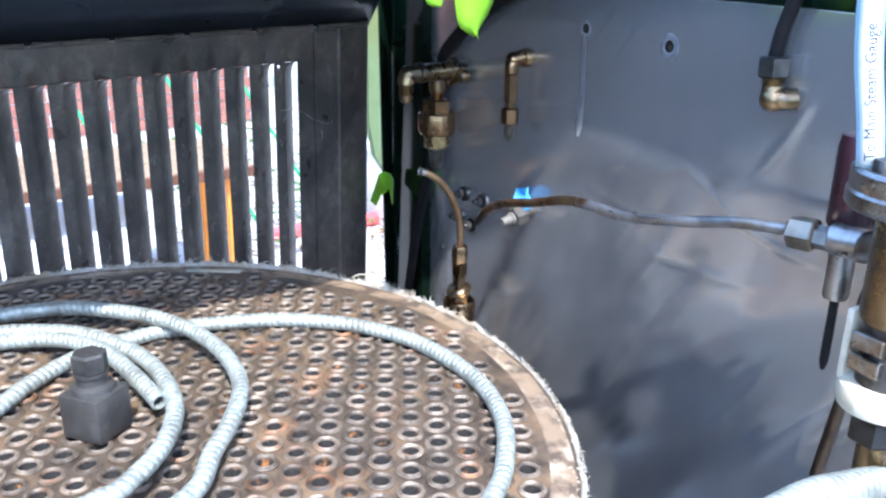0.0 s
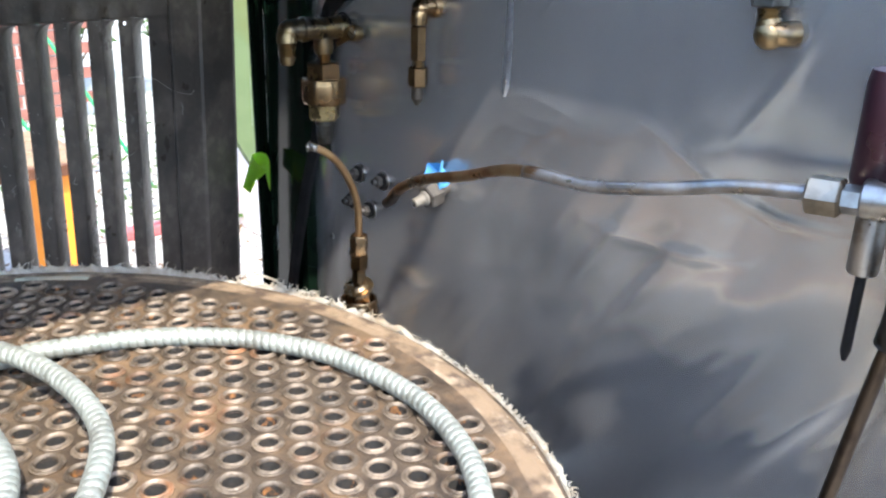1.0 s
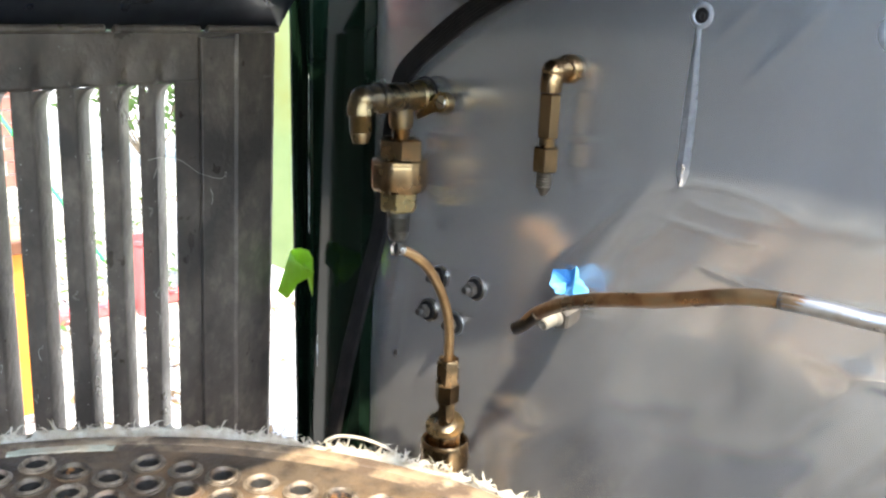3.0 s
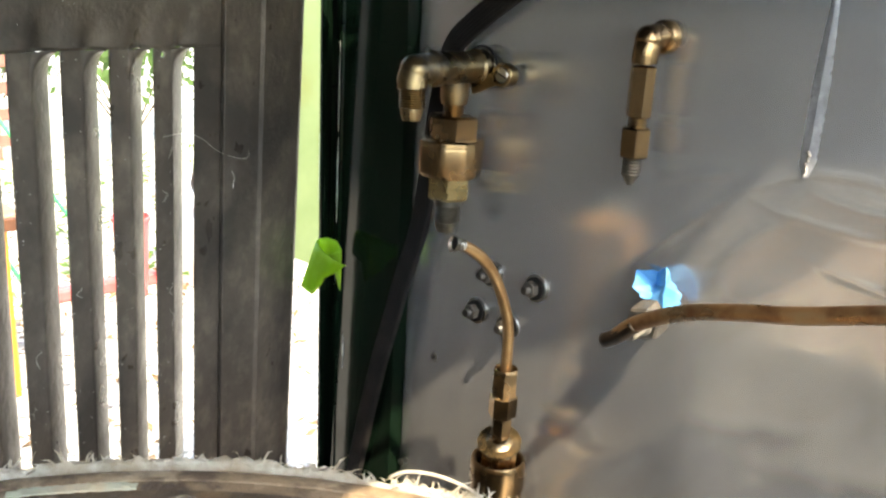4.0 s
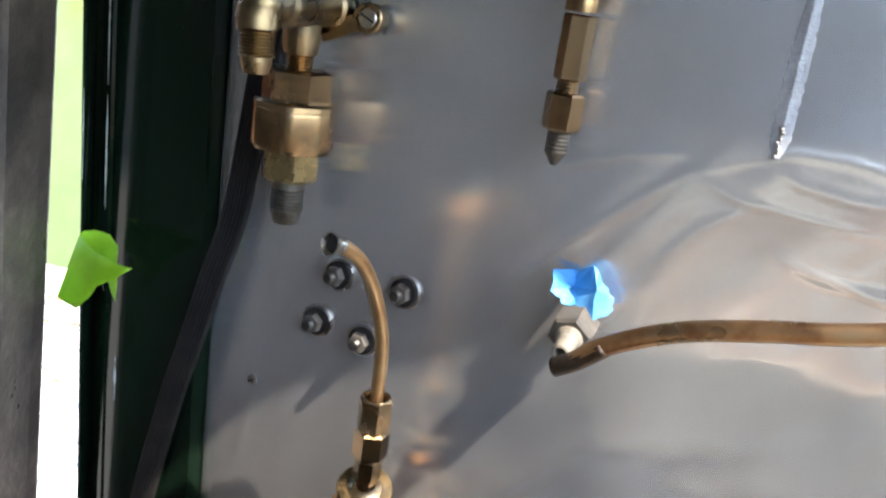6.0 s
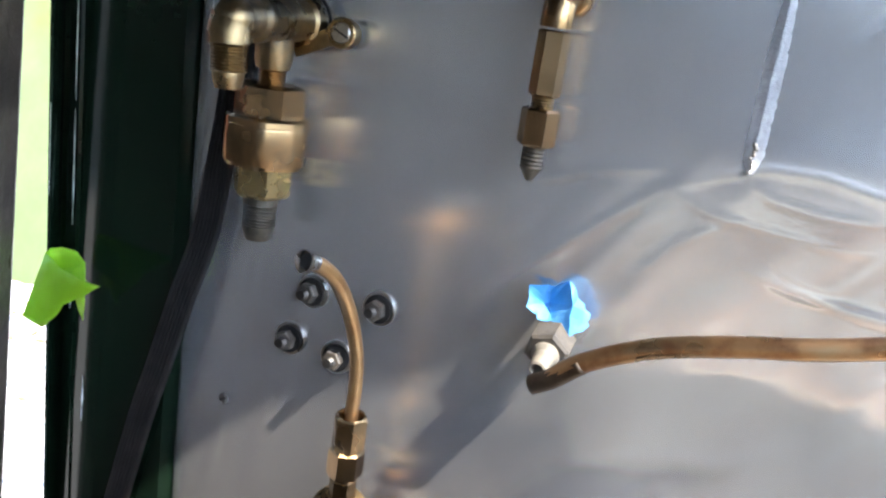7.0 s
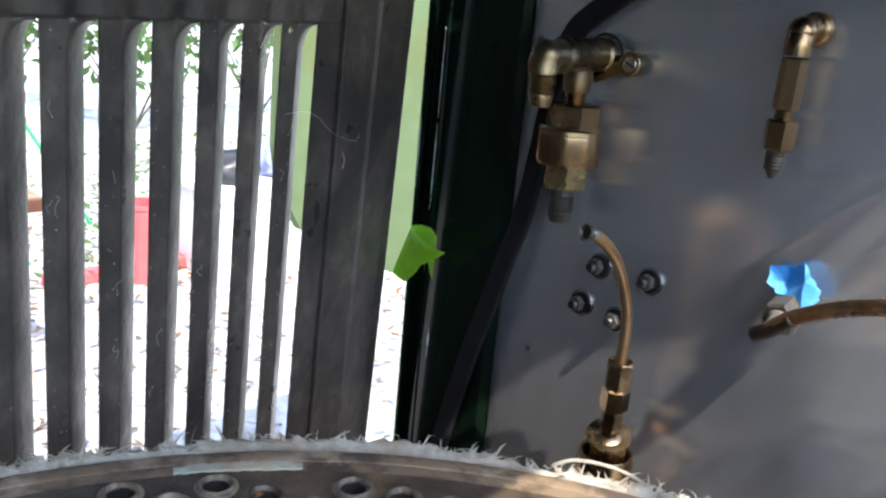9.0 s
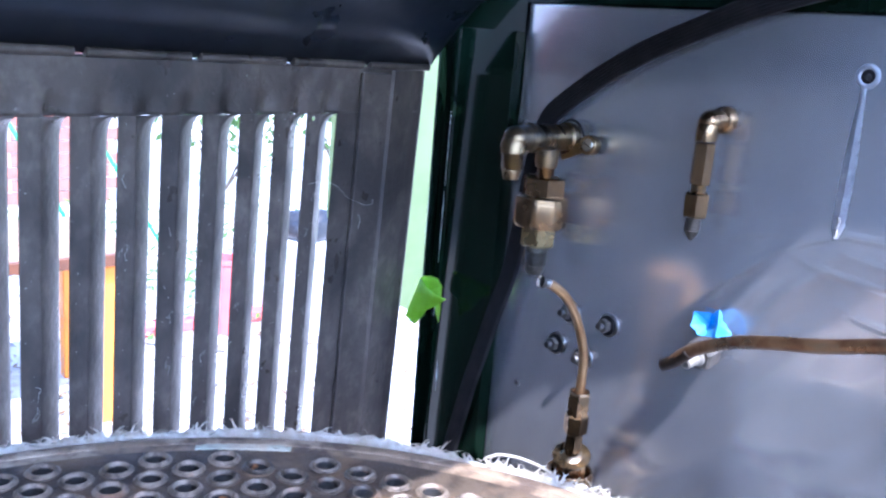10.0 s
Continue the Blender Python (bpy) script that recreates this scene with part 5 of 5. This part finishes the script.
COIL = dm([(-0.40, -0.815, 0.150), (-0.66, -0.865, 0.165), (-0.94, -0.925, 0.175), (-1.15, -0.985, 0.185), (-1.32, -1.055, 0.185), (-1.62, -1.24, 0.16), (-1.85, -1.55, 0.12), (-1.95, -2.0, 0.09), (-1.6, -2.7, 0.08), (-0.7, -2.9, 0.08), (0.15, -2.5, 0.10),
           (0.52, -1.85, 0.14), (0.52, -1.30, 0.175), (0.38, -1.10, 0.175), (0.19, -0.935, 0.175), (-0.05, -0.81, 0.175), (-0.32, -0.738, 0.175), (-0.65, -0.732, 0.175), (-1.01, -0.79, 0.180), (-1.37, -0.95, 0.185), (-1.64, -1.14, 0.180), (-1.82, -1.39, 0.175), (-1.92, -1.63, 0.175), (-1.96, -2.1, 0.175), (-1.4, -2.75, 0.18),
           (-0.3, -2.8, 0.17), (0.55, -2.1, 0.12), (0.80, -1.4, 0.09), (0.61, -0.88, 0.105), (0.30, -0.67, 0.125), (0.07, -0.495, 0.155), (-0.24, -0.335, 0.170), (-0.55, -0.275, 0.175), (-0.94, -0.29, 0.175), (-1.32, -0.39, 0.180), (-1.65, -0.57, 0.182), (-1.90, -0.78, 0.175), (-2.14, -1.07, 0.175), (-2.23, -1.35, 0.175),
           (-2.26, -1.65, 0.17), (-2.35, -2.4, 0.12), (-1.9, -3.2, 0.09), (-0.9, -3.5, 0.08), (0.0, -3.3, 0.08), (0.25, -2.75, 0.08), (-0.3, -2.3, 0.075), (-0.70, -1.95, 0.075), (-0.96, -1.71, 0.075), (-1.16, -1.54, 0.075), (-1.33, -1.35, 0.075), (-1.49, -1.10, 0.075), (-1.59, -0.75, 0.075), (-1.60, -0.45, 0.075),
           (-1.56, -0.15, 0.075), (-1.42, 0.27, 0.075), (-1.23, 0.58, 0.075), (-1.0, 0.83, 0.075), (-0.62, 1.07, 0.075), (-0.2, 1.18, 0.075), (0.25, 1.20, 0.075), (0.68, 1.09, 0.075), (1.02, 0.90, 0.075), (1.34, 0.62, 0.075), (1.62, 0.15, 0.075), (1.7, -0.6, 0.075), (1.4, -1.4, 0.075), (1.0, -2.0, 0.075)])
conduit("flexible_conduit", COIL, 0.0050, "coil of flexible galvanised steel conduit lying on the boiler")
conduit("conduit_end", dm([(2.40, 0.6, -0.3), (2.36, 1.2, 0.12), (2.33, 1.80, 0.22), (2.34, 2.2, 0.19), (2.38, 2.6, 0.1), (2.5, 3.0, -0.2)]), 0.0085, "flexible steel conduit hanging beside the valve")

blk = thing("valve_block", "dark greasy square valve block with a hexagon plug", "valve block")
bmx = Matrix.Translation((-0.0455, -0.1185, 0.002)) @ Matrix.Rotation(radians(40), 4, "Z")
bm = bmesh.new()
box(bm, (-0.0150, -0.0150, 0), (0.0150, 0.0150, 0.0300), bmx, 0.0022)
part("body", bm, GREASY_IRON, blk, smooth=40)
bm = bmesh.new()
lathe(bm, [(0.0135, 0.0295), (0.0125, 0.0330), (0.0095, 0.0350), (0.0090, 0.0400), (0.0104, 0.0405), (0.0104, 0.0430)], bmx, 24)
part("boss", bm, GREASY_IRON, blk, smooth=40)
bm = bmesh.new()
hexnut(bm, 0.0108, 0.0425, 0.0550, bmx)
part("plug", bm, GREASY_IRON, blk)

# ---- yard outside ----
GZ = -0.95
bm = bmesh.new()
ring = []
for r in (0.4, 1.2, 2, 3, 4, 5.5, 8, 14, 40, 400):
    row = []
    for k in range(48):
        a = 2 * math.pi * k / 48
        x, y = r * math.cos(a), r * math.sin(a)
        row.append(bm.verts.new((x, y, GZ + (0.02 * noise.noise(Vector((x, y, 0))) if r < 10 else 0))))
    ring.append(row)
bm.faces.new(ring[0])
for a, b in zip(ring, ring[1:]):
    for k in range(48):
        bm.faces.new((a[k], a[(k + 1) % 48], b[(k + 1) % 48], b[k]))
tagged(part("ground", bm, GRAVEL, smooth=80), "pale sunlit gravel yard with leaf litter", "ground", kind="structure")


def scatter(name, mat, n, area, size, lift, label, seed):
    rng = random.Random(seed)
    v, fcs = [], []
    for k in range(n):
        x, y = rng.uniform(*area[0]), rng.uniform(*area[1])
        s = size * rng.uniform(0.5, 1.3)
        a, tl = rng.uniform(0, 6.3), rng.uniform(-0.5, 0.5)
        d, e = Vector((math.cos(a), math.sin(a), tl)) * s, Vector((-math.sin(a), math.cos(a), 0.2)) * s * 0.45
        p = Vector((x, y, GZ + lift * rng.random() + 0.012))
        b0 = len(v)
        v += [p - d, p + e, p + d, p - e]
        fcs.append((b0, b0 + 1, b0 + 2, b0 + 3))
    ob = new(name, mesh_of(name, v, fcs, mat))
    return tagged(ob, label, "stones" if name == "stone_chips" else "leaves", kind="stuff")


scatter("leaf_litter", DEAD_LEAF, 2600, ((-4.6, -1.6), (-0.6, 3.0)), 0.020, 0.02, "brown dead leaves scattered on the gravel", 1)
scatter("weeds", LEAF, 1500, ((-5.0, -2.8), (0.6, 3.4)), 0.028, 0.10, "low green weeds among the gravel", 2)
scatter("stone_chips", STONE, 2200, ((-4.4, -1.4), (-0.8, 3.0)), 0.024, 0.015, "grey and pinkish stone chips on the ground", 3)


def bush(centre, size, n, seed):
    rng = random.Random(seed)
    t = thing("bush", "leafy green bush beyond the yard", "bush", "bushes")
    stems = bmesh.new()
    for k in range(7):
        a = rng.uniform(0, 6.3)
        tip = Vector((math.cos(a) * size * 0.5, math.sin(a) * size * 0.5, size * rng.uniform(0.7, 1.2)))
        d = tip.normalized()
        lathe(stems, [(0.009, 0), (0.003, tip.length)], aim(Vector(centre), d), 6)
    part("woody_base", stems, BARK, t)
    v, fcs = [], []
    for k in range(n):
        d = Vector((rng.gauss(0, 1), rng.gauss(0, 1), rng.gauss(0, 0.8))).normalized()
        rr = size * (0.55 + 0.35 * noise.noise(d * 2.2 + Vector((seed, 0, 0)))) * rng.uniform(0.55, 1.05)
        p = Vector(centre) + Vector((0, 0, size * 0.8)) + d * rr
        a = Vector((rng.uniform(-1, 1), rng.uniform(-1, 1), rng.uniform(-1, 1))).normalized() * 0.05
        b = a.cross(d).normalized() * 0.022
        o = len(v)
        v += [p - a, p + b, p + a, p - b]
        fcs.append((o, o + 1, o + 2, o + 3))
    ob = new("foliage", mesh_of("foliage", v, fcs, LEAF))
    ob.parent = t
    return t


for k, (x, y, s) in enumerate([(-5.6, 2.5, 0.9), (-5.8, 3.6, 1.1), (-5.2, 4.6, 0.9), (-6.6, 1.9, 0.8)]):
    bush((x, y, GZ), s, 800, k + 1)

# unseen rendered walls behind the camera, added to cut sky light on the firewall
for nm, lo, hi in (("wall_south", (-6.4, -3.4, GZ - 0.05), (2.6, -3.2, 0.85)), ("wall_east", (2.4, -3.2, GZ - 0.05), (2.6, 6.0, 0.35))):
    bm = bmesh.new()
    box(bm, lo, hi)
    tagged(part(nm, bm, RENDER_WALL), "unseen grey rendered wall added to cut sky light", "wall", kind="structure")

# brick garden wall, its bricks standing proud of the mortar
wall = thing("garden_wall", "red brick wall at the back of the yard", "wall", kind="structure")
bm = bmesh.new()
# run on unseen to y = -9, to block bright sky mirrored in the cowl
box(bm, (-5.52, -9.0, GZ - 0.05), (-5.32, 1.62, GZ + 1.95))
part("mortar_core", bm, MORTAR, wall)
v, fcs = [], []
for j in range(25):
    for i in range(48):
        y0, z0 = -9.46 + i * 0.2305 + (0.115 if j % 2 else 0), GZ + 0.02 + j * 0.0765
        o = len(v)
        v += [(-5.31, y0, z0), (-5.31, y0 + 0.215, z0), (-5.31, y0 + 0.215, z0 + 0.065), (-5.31, y0, z0 + 0.065), (-5.34, y0, z0), (-5.34, y0 + 0.215, z0), (-5.34, y0 + 0.215, z0 + 0.065), (-5.34, y0, z0 + 0.065)]
        fcs += [(o, o + 1, o + 2, o + 3), (o + 4, o, o + 3, o + 7), (o + 1, o + 5, o + 6, o + 2), (o + 3, o + 2, o + 6, o + 7), (o + 4, o + 5, o + 1, o)]
bk = new("brick_courses", mesh_of("brick_courses", v, fcs, BRICK))
bk.parent = wall
tagged(bk, kind="stuff")


def bench():
    t = thing("low_bench", "low wooden bench with orange legs on the gravel", "bench")
    for k in range(3):
        bm = bmesh.new()
        box(bm, (-2.72 + k * 0.16, -0.75, -0.455), (-2.57 + k * 0.16, 0.66, -0.425), None, 0.004)
        part("plank", bm, WOOD, t)
    # added strip that paints the front edge as shaded
    bm = bmesh.new()
    box(bm, (-2.249, -0.75, -0.462), (-2.232, 0.66, -0.428), None, 0.003)
    part("rail", bm, SHADED_EDGE, t, "brown rail added for the planks' shaded front edge")
    for x in (-2.68, -2.30):
        for y in (-0.62, 0.60):
            bm = bmesh.new()
            box(bm, (x - 0.025, y - 0.025, GZ - 0.01), (x + 0.025, y + 0.025, -0.455), None, 0.004)
            part("leg", bm, ORANGE, t)
    return t


bench()


def bucket(x, y, z, r, h, mat, label):
    t = thing("basin", label, "basin")
    bm = bmesh.new()
    lathe(bm, [(r * 0.75, 0), (r * 0.98, h * 0.94), (r * 1.06, h * 0.95), (r * 1.06, h), (r * 0.95, h), (r * 0.72, 0.01), (0.0, 0.012)], Matrix.Translation((x, y, z)), 28)
    part("shell", bm, mat, t, smooth=40)
    return t


bucket(-2.85, 1.22, GZ + 0.0, 0.065, 0.30, RED_PAINT, "red plastic tub on the gravel")
bucket(-3.1, 0.05, -0.425 - 0.525, 0.17, 0.30, WHITE, "white plastic tub on the gravel")


def crate(name, lo, hi, mat, label, cat):
    t = thing(name, label, cat)
    bm = bmesh.new()
    box(bm, lo, hi, None, 0.012)
    part("body", bm, mat, t, smooth=40)
    bm = bmesh.new()
    box(bm, (lo[0] - 0.012, lo[1] - 0.012, hi[2] - 0.03), (hi[0] + 0.012, hi[1] + 0.012, hi[2] + 0.012), None, 0.006)
    part("lid", bm, mat, t, smooth=40)
    return t


crate("storage_box", (-3.05, 1.42, GZ), (-2.65, 2.15, -0.60), WHITE, "white plastic storage box with a lid", "box")
crate("storage_box", (-2.72, -0.45, GZ), (-2.35, 0.30, -0.62), WHITE, "white plastic storage box under the bench", "box")
# cloth heap on the box
bm = bmesh.new()
bmesh.ops.create_icosphere(bm, subdivisions=4, radius=0.2)
for q in bm.verts:
    w = noise.noise(q.co * 9) * 0.05 + noise.noise(q.co * 22) * 0.02
    q.co = Vector((q.co.x * 0.8, q.co.y * 1.15, max(-0.05, q.co.z * 0.55))) + q.co.normalized() * w
    q.co += Vector((-2.85, 1.90, -0.535))
tagged(part("crumpled_cloth", bm, BLUE_CLOTH, smooth=60), "crumpled blue and white cloth on the box", "cloth")
bm = bmesh.new()
bmesh.ops.create_icosphere(bm, subdivisions=3, radius=0.09)
for q in bm.verts:
    w = noise.noise(q.co * 16 + Vector((3, 0, 0))) * 0.03
    q.co = Vector((q.co.x, q.co.y * 1.2, max(-0.045, q.co.z * 0.8))) + q.co.normalized() * w + Vector((-2.80, 1.55, -0.543))
tagged(part("dark_bag", bm, JACKET, smooth=60), "small crumpled black bag on the box", "bag")
bm = bmesh.new()
box(bm, (-2.96, 0.9, GZ + 0.002), (-2.9, 2.6, GZ + 0.05), None, 0.01)
tagged(part("timber_edging", bm, RED_PAINT), "red painted timber edging on the ground", "edging")


def stake(p, q):
    t = thing("garden_stake", "thin green garden stake leaning in the yard", "stake", "garden stakes")
    bm = bmesh.new()
    d = Vector(q) - Vector(p)
    lathe(bm, [(0.008, 0), (0.008, d.length), (0.003, d.length + 0.012)], aim(p, d), 8)
    part("rod", bm, HOSE_GREEN, t, smooth=40)


stake((-3.2, 0.95, GZ), (-3.5, 0.45, 0.1))
stake((-3.6, 1.35, GZ), (-3.9, 0.8, 0.15))
stake((-3.4, 0.5, GZ), (-3.7, 0.05, 0.12))

# pale green board with a rounded lower corner, standing outside the gap
brd = thing("green_board", "pale green painted board standing beside the car", "board")
bm = bmesh.new()
edge = [(0.487, 0.32), (0.486, -0.03), (0.497, -0.09), (0.53, -0.148), (0.585, -0.178), (0.70, -0.238), (0.80, -0.27), (0.86, -0.25), (0.86, 0.32)]
near, far = ([bm.verts.new((x, y, z)) for y, z in edge] for x in (-0.95, -0.968))
bm.faces.new(near)
bm.faces.new(far[::-1])
for k in range(len(edge)):
    bm.faces.new((near[k], far[k], far[(k + 1) % len(edge)], near[(k + 1) % len(edge)]))
part("panel", bm, LIGHT_GREEN, brd)
for y in (0.79, 0.83):
    bm = bmesh.new()
    box(bm, (-1.0, y - 0.008, GZ - 0.01), (-0.97, y + 0.008, 0.3), None, 0.003)
    part("leg", bm, LIGHT_GREEN, brd)

# cobweb threads on the hood side
web = thing("cobweb", "dusty cobweb threads across the louvres", "cobweb")
tube("thread", [on_panel(-0.026, -0.0025, 0.112), on_panel(-0.012, -0.005, 0.113), on_panel(0.002, -0.0035, 0.108), on_panel(0.016, -0.003, 0.098), on_panel(0.032, -0.0055, 0.0915), on_panel(0.040, -0.0055, 0.092), on_panel(0.040, -0.0055, 0.0965)], 0.00013, COBWEB, web, 0.002, 5)
tube("thread", [on_panel(0.026, -0.0052, 0.084), on_panel(0.0275, -0.006, 0.079), on_panel(0.0262, -0.0055, 0.0715)], 0.00015, COBWEB, web, 0.002, 5)
rng = random.Random(31)
for k in range(22):
    i = rng.randrange(9)
    sb = -(i + 1) * PITCH + rng.uniform(0.001, FLAT - 0.001)
    zb, pts = rng.uniform(-0.09, 0.13), []
    for j in range(5):
        pts.append(on_panel(sb + rng.uniform(-0.0022, 0.0022), -0.0006 - 0.0008 * rng.random(), zb - j * rng.uniform(0.0012, 0.0032)))
    tube("thread", pts, 0.00012, COBWEB, web, 0.0015, 4)
rng = random.Random(8)
v, fcs = [], []
for k in range(700):
    i = rng.randrange(SLOTS)
    s = -(i + 1) * PITCH + rng.uniform(0.0, FLAT + 0.008)
    z = rng.uniform(-0.1, 0.19)
    d = -0.0003 if s < -(i + 1) * PITCH + FLAT else 0.0065
    p = on_panel(s, d, z)
    r = rng.uniform(0.0002, 0.0006)
    o = len(v)
    v += [p + PU * r, p - PU * r, p + Vector((0, 0, r)), p - PN * r]
    fcs += [(o, o + 2, o + 3), (o + 2, o + 1, o + 3), (o + 1, o, o + 3)]
sp = new("dust_specks", mesh_of("dust_specks", v, fcs, COBWEB))
sp.parent = hood
tagged(sp, "pale dust specks", kind="stuff")

# ---- boiler tube ends ----
def ring_data(seed, sides=14):
    """A rolled tube end with a lip, a little out of round and corroded."""
    prof = [(0.0087, -0.001), (0.0086, 0.0009), (0.0078, 0.0014), (0.0074, 0.0013), (0.0072, 0.0021), (0.0066, 0.0026), (0.0060, 0.0023), (0.0054, 0.0004), (0.0051, -0.028)]
    v, fcs, ix = [], [], []
    for j, (r, z) in enumerate(prof):
        for k in range(sides):
            a = 2 * math.pi * k / sides
            w = noise.noise(Vector((math.cos(a) * 1.4, math.sin(a) * 1.4, seed * 3.7)))
            w2 = noise.noise(Vector((math.cos(a) * 4, math.sin(a) * 4, seed * 1.9 + j)))
            rr = r + (0.00016 * w + 0.00010 * w2 if z > -0.003 else 0)
            v.append(Vector((rr * math.cos(a), rr * math.sin(a), z + (0.0003 * w + 0.00012 * w2 if z > 0.001 else 0))))
    for a in range(len(prof) - 1):
        for k in range(sides):
            fcs.append((a * sides + k, a * sides + (k + 1) % sides, (a + 1) * sides + (k + 1) % sides, (a + 1) * sides + k))
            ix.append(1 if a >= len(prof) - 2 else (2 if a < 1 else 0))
    # black disc closes each tube, the dark of its depth put into colour
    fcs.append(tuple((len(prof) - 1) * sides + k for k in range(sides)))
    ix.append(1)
    return v, fcs, ix


rings = [ring_data(k) for k in range(6)]
ring_mes = [mesh_of("tube_end", rv, rf, [FERRULE, DARK_BORE, SHEET_RUST], True, ri) for rv, rf, ri in rings]
for me in ring_mes:
    for ed in me.edges:
        a, b = ed.vertices
        if a // 14 == b // 14 and a // 14 in (1, 3):
            ed.use_edge_sharp = True
near = sorted(lat, key=lambda q: (q - Vector((-0.06, 0.02, 0))).length)
rng = random.Random(11)
for q in near[:300]:
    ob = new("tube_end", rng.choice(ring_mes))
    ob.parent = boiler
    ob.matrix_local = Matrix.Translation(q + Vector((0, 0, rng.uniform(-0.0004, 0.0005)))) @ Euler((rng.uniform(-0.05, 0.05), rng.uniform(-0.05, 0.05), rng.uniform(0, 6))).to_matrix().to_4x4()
v, fcs, ix = [], [], []
for q in near[300:]:
    o = len(v)
    rv, rf, ri = rng.choice(rings)
    v += [p + q for p in rv]
    fcs += [tuple(i + o for i in fc) for fc in rf]
    ix += ri
rest = new("tube_ends", mesh_of("tube_ends", v, fcs, [FERRULE, DARK_BORE, SHEET_RUST], True, ix))
rest.parent = boiler
tagged(rest, kind="stuff")
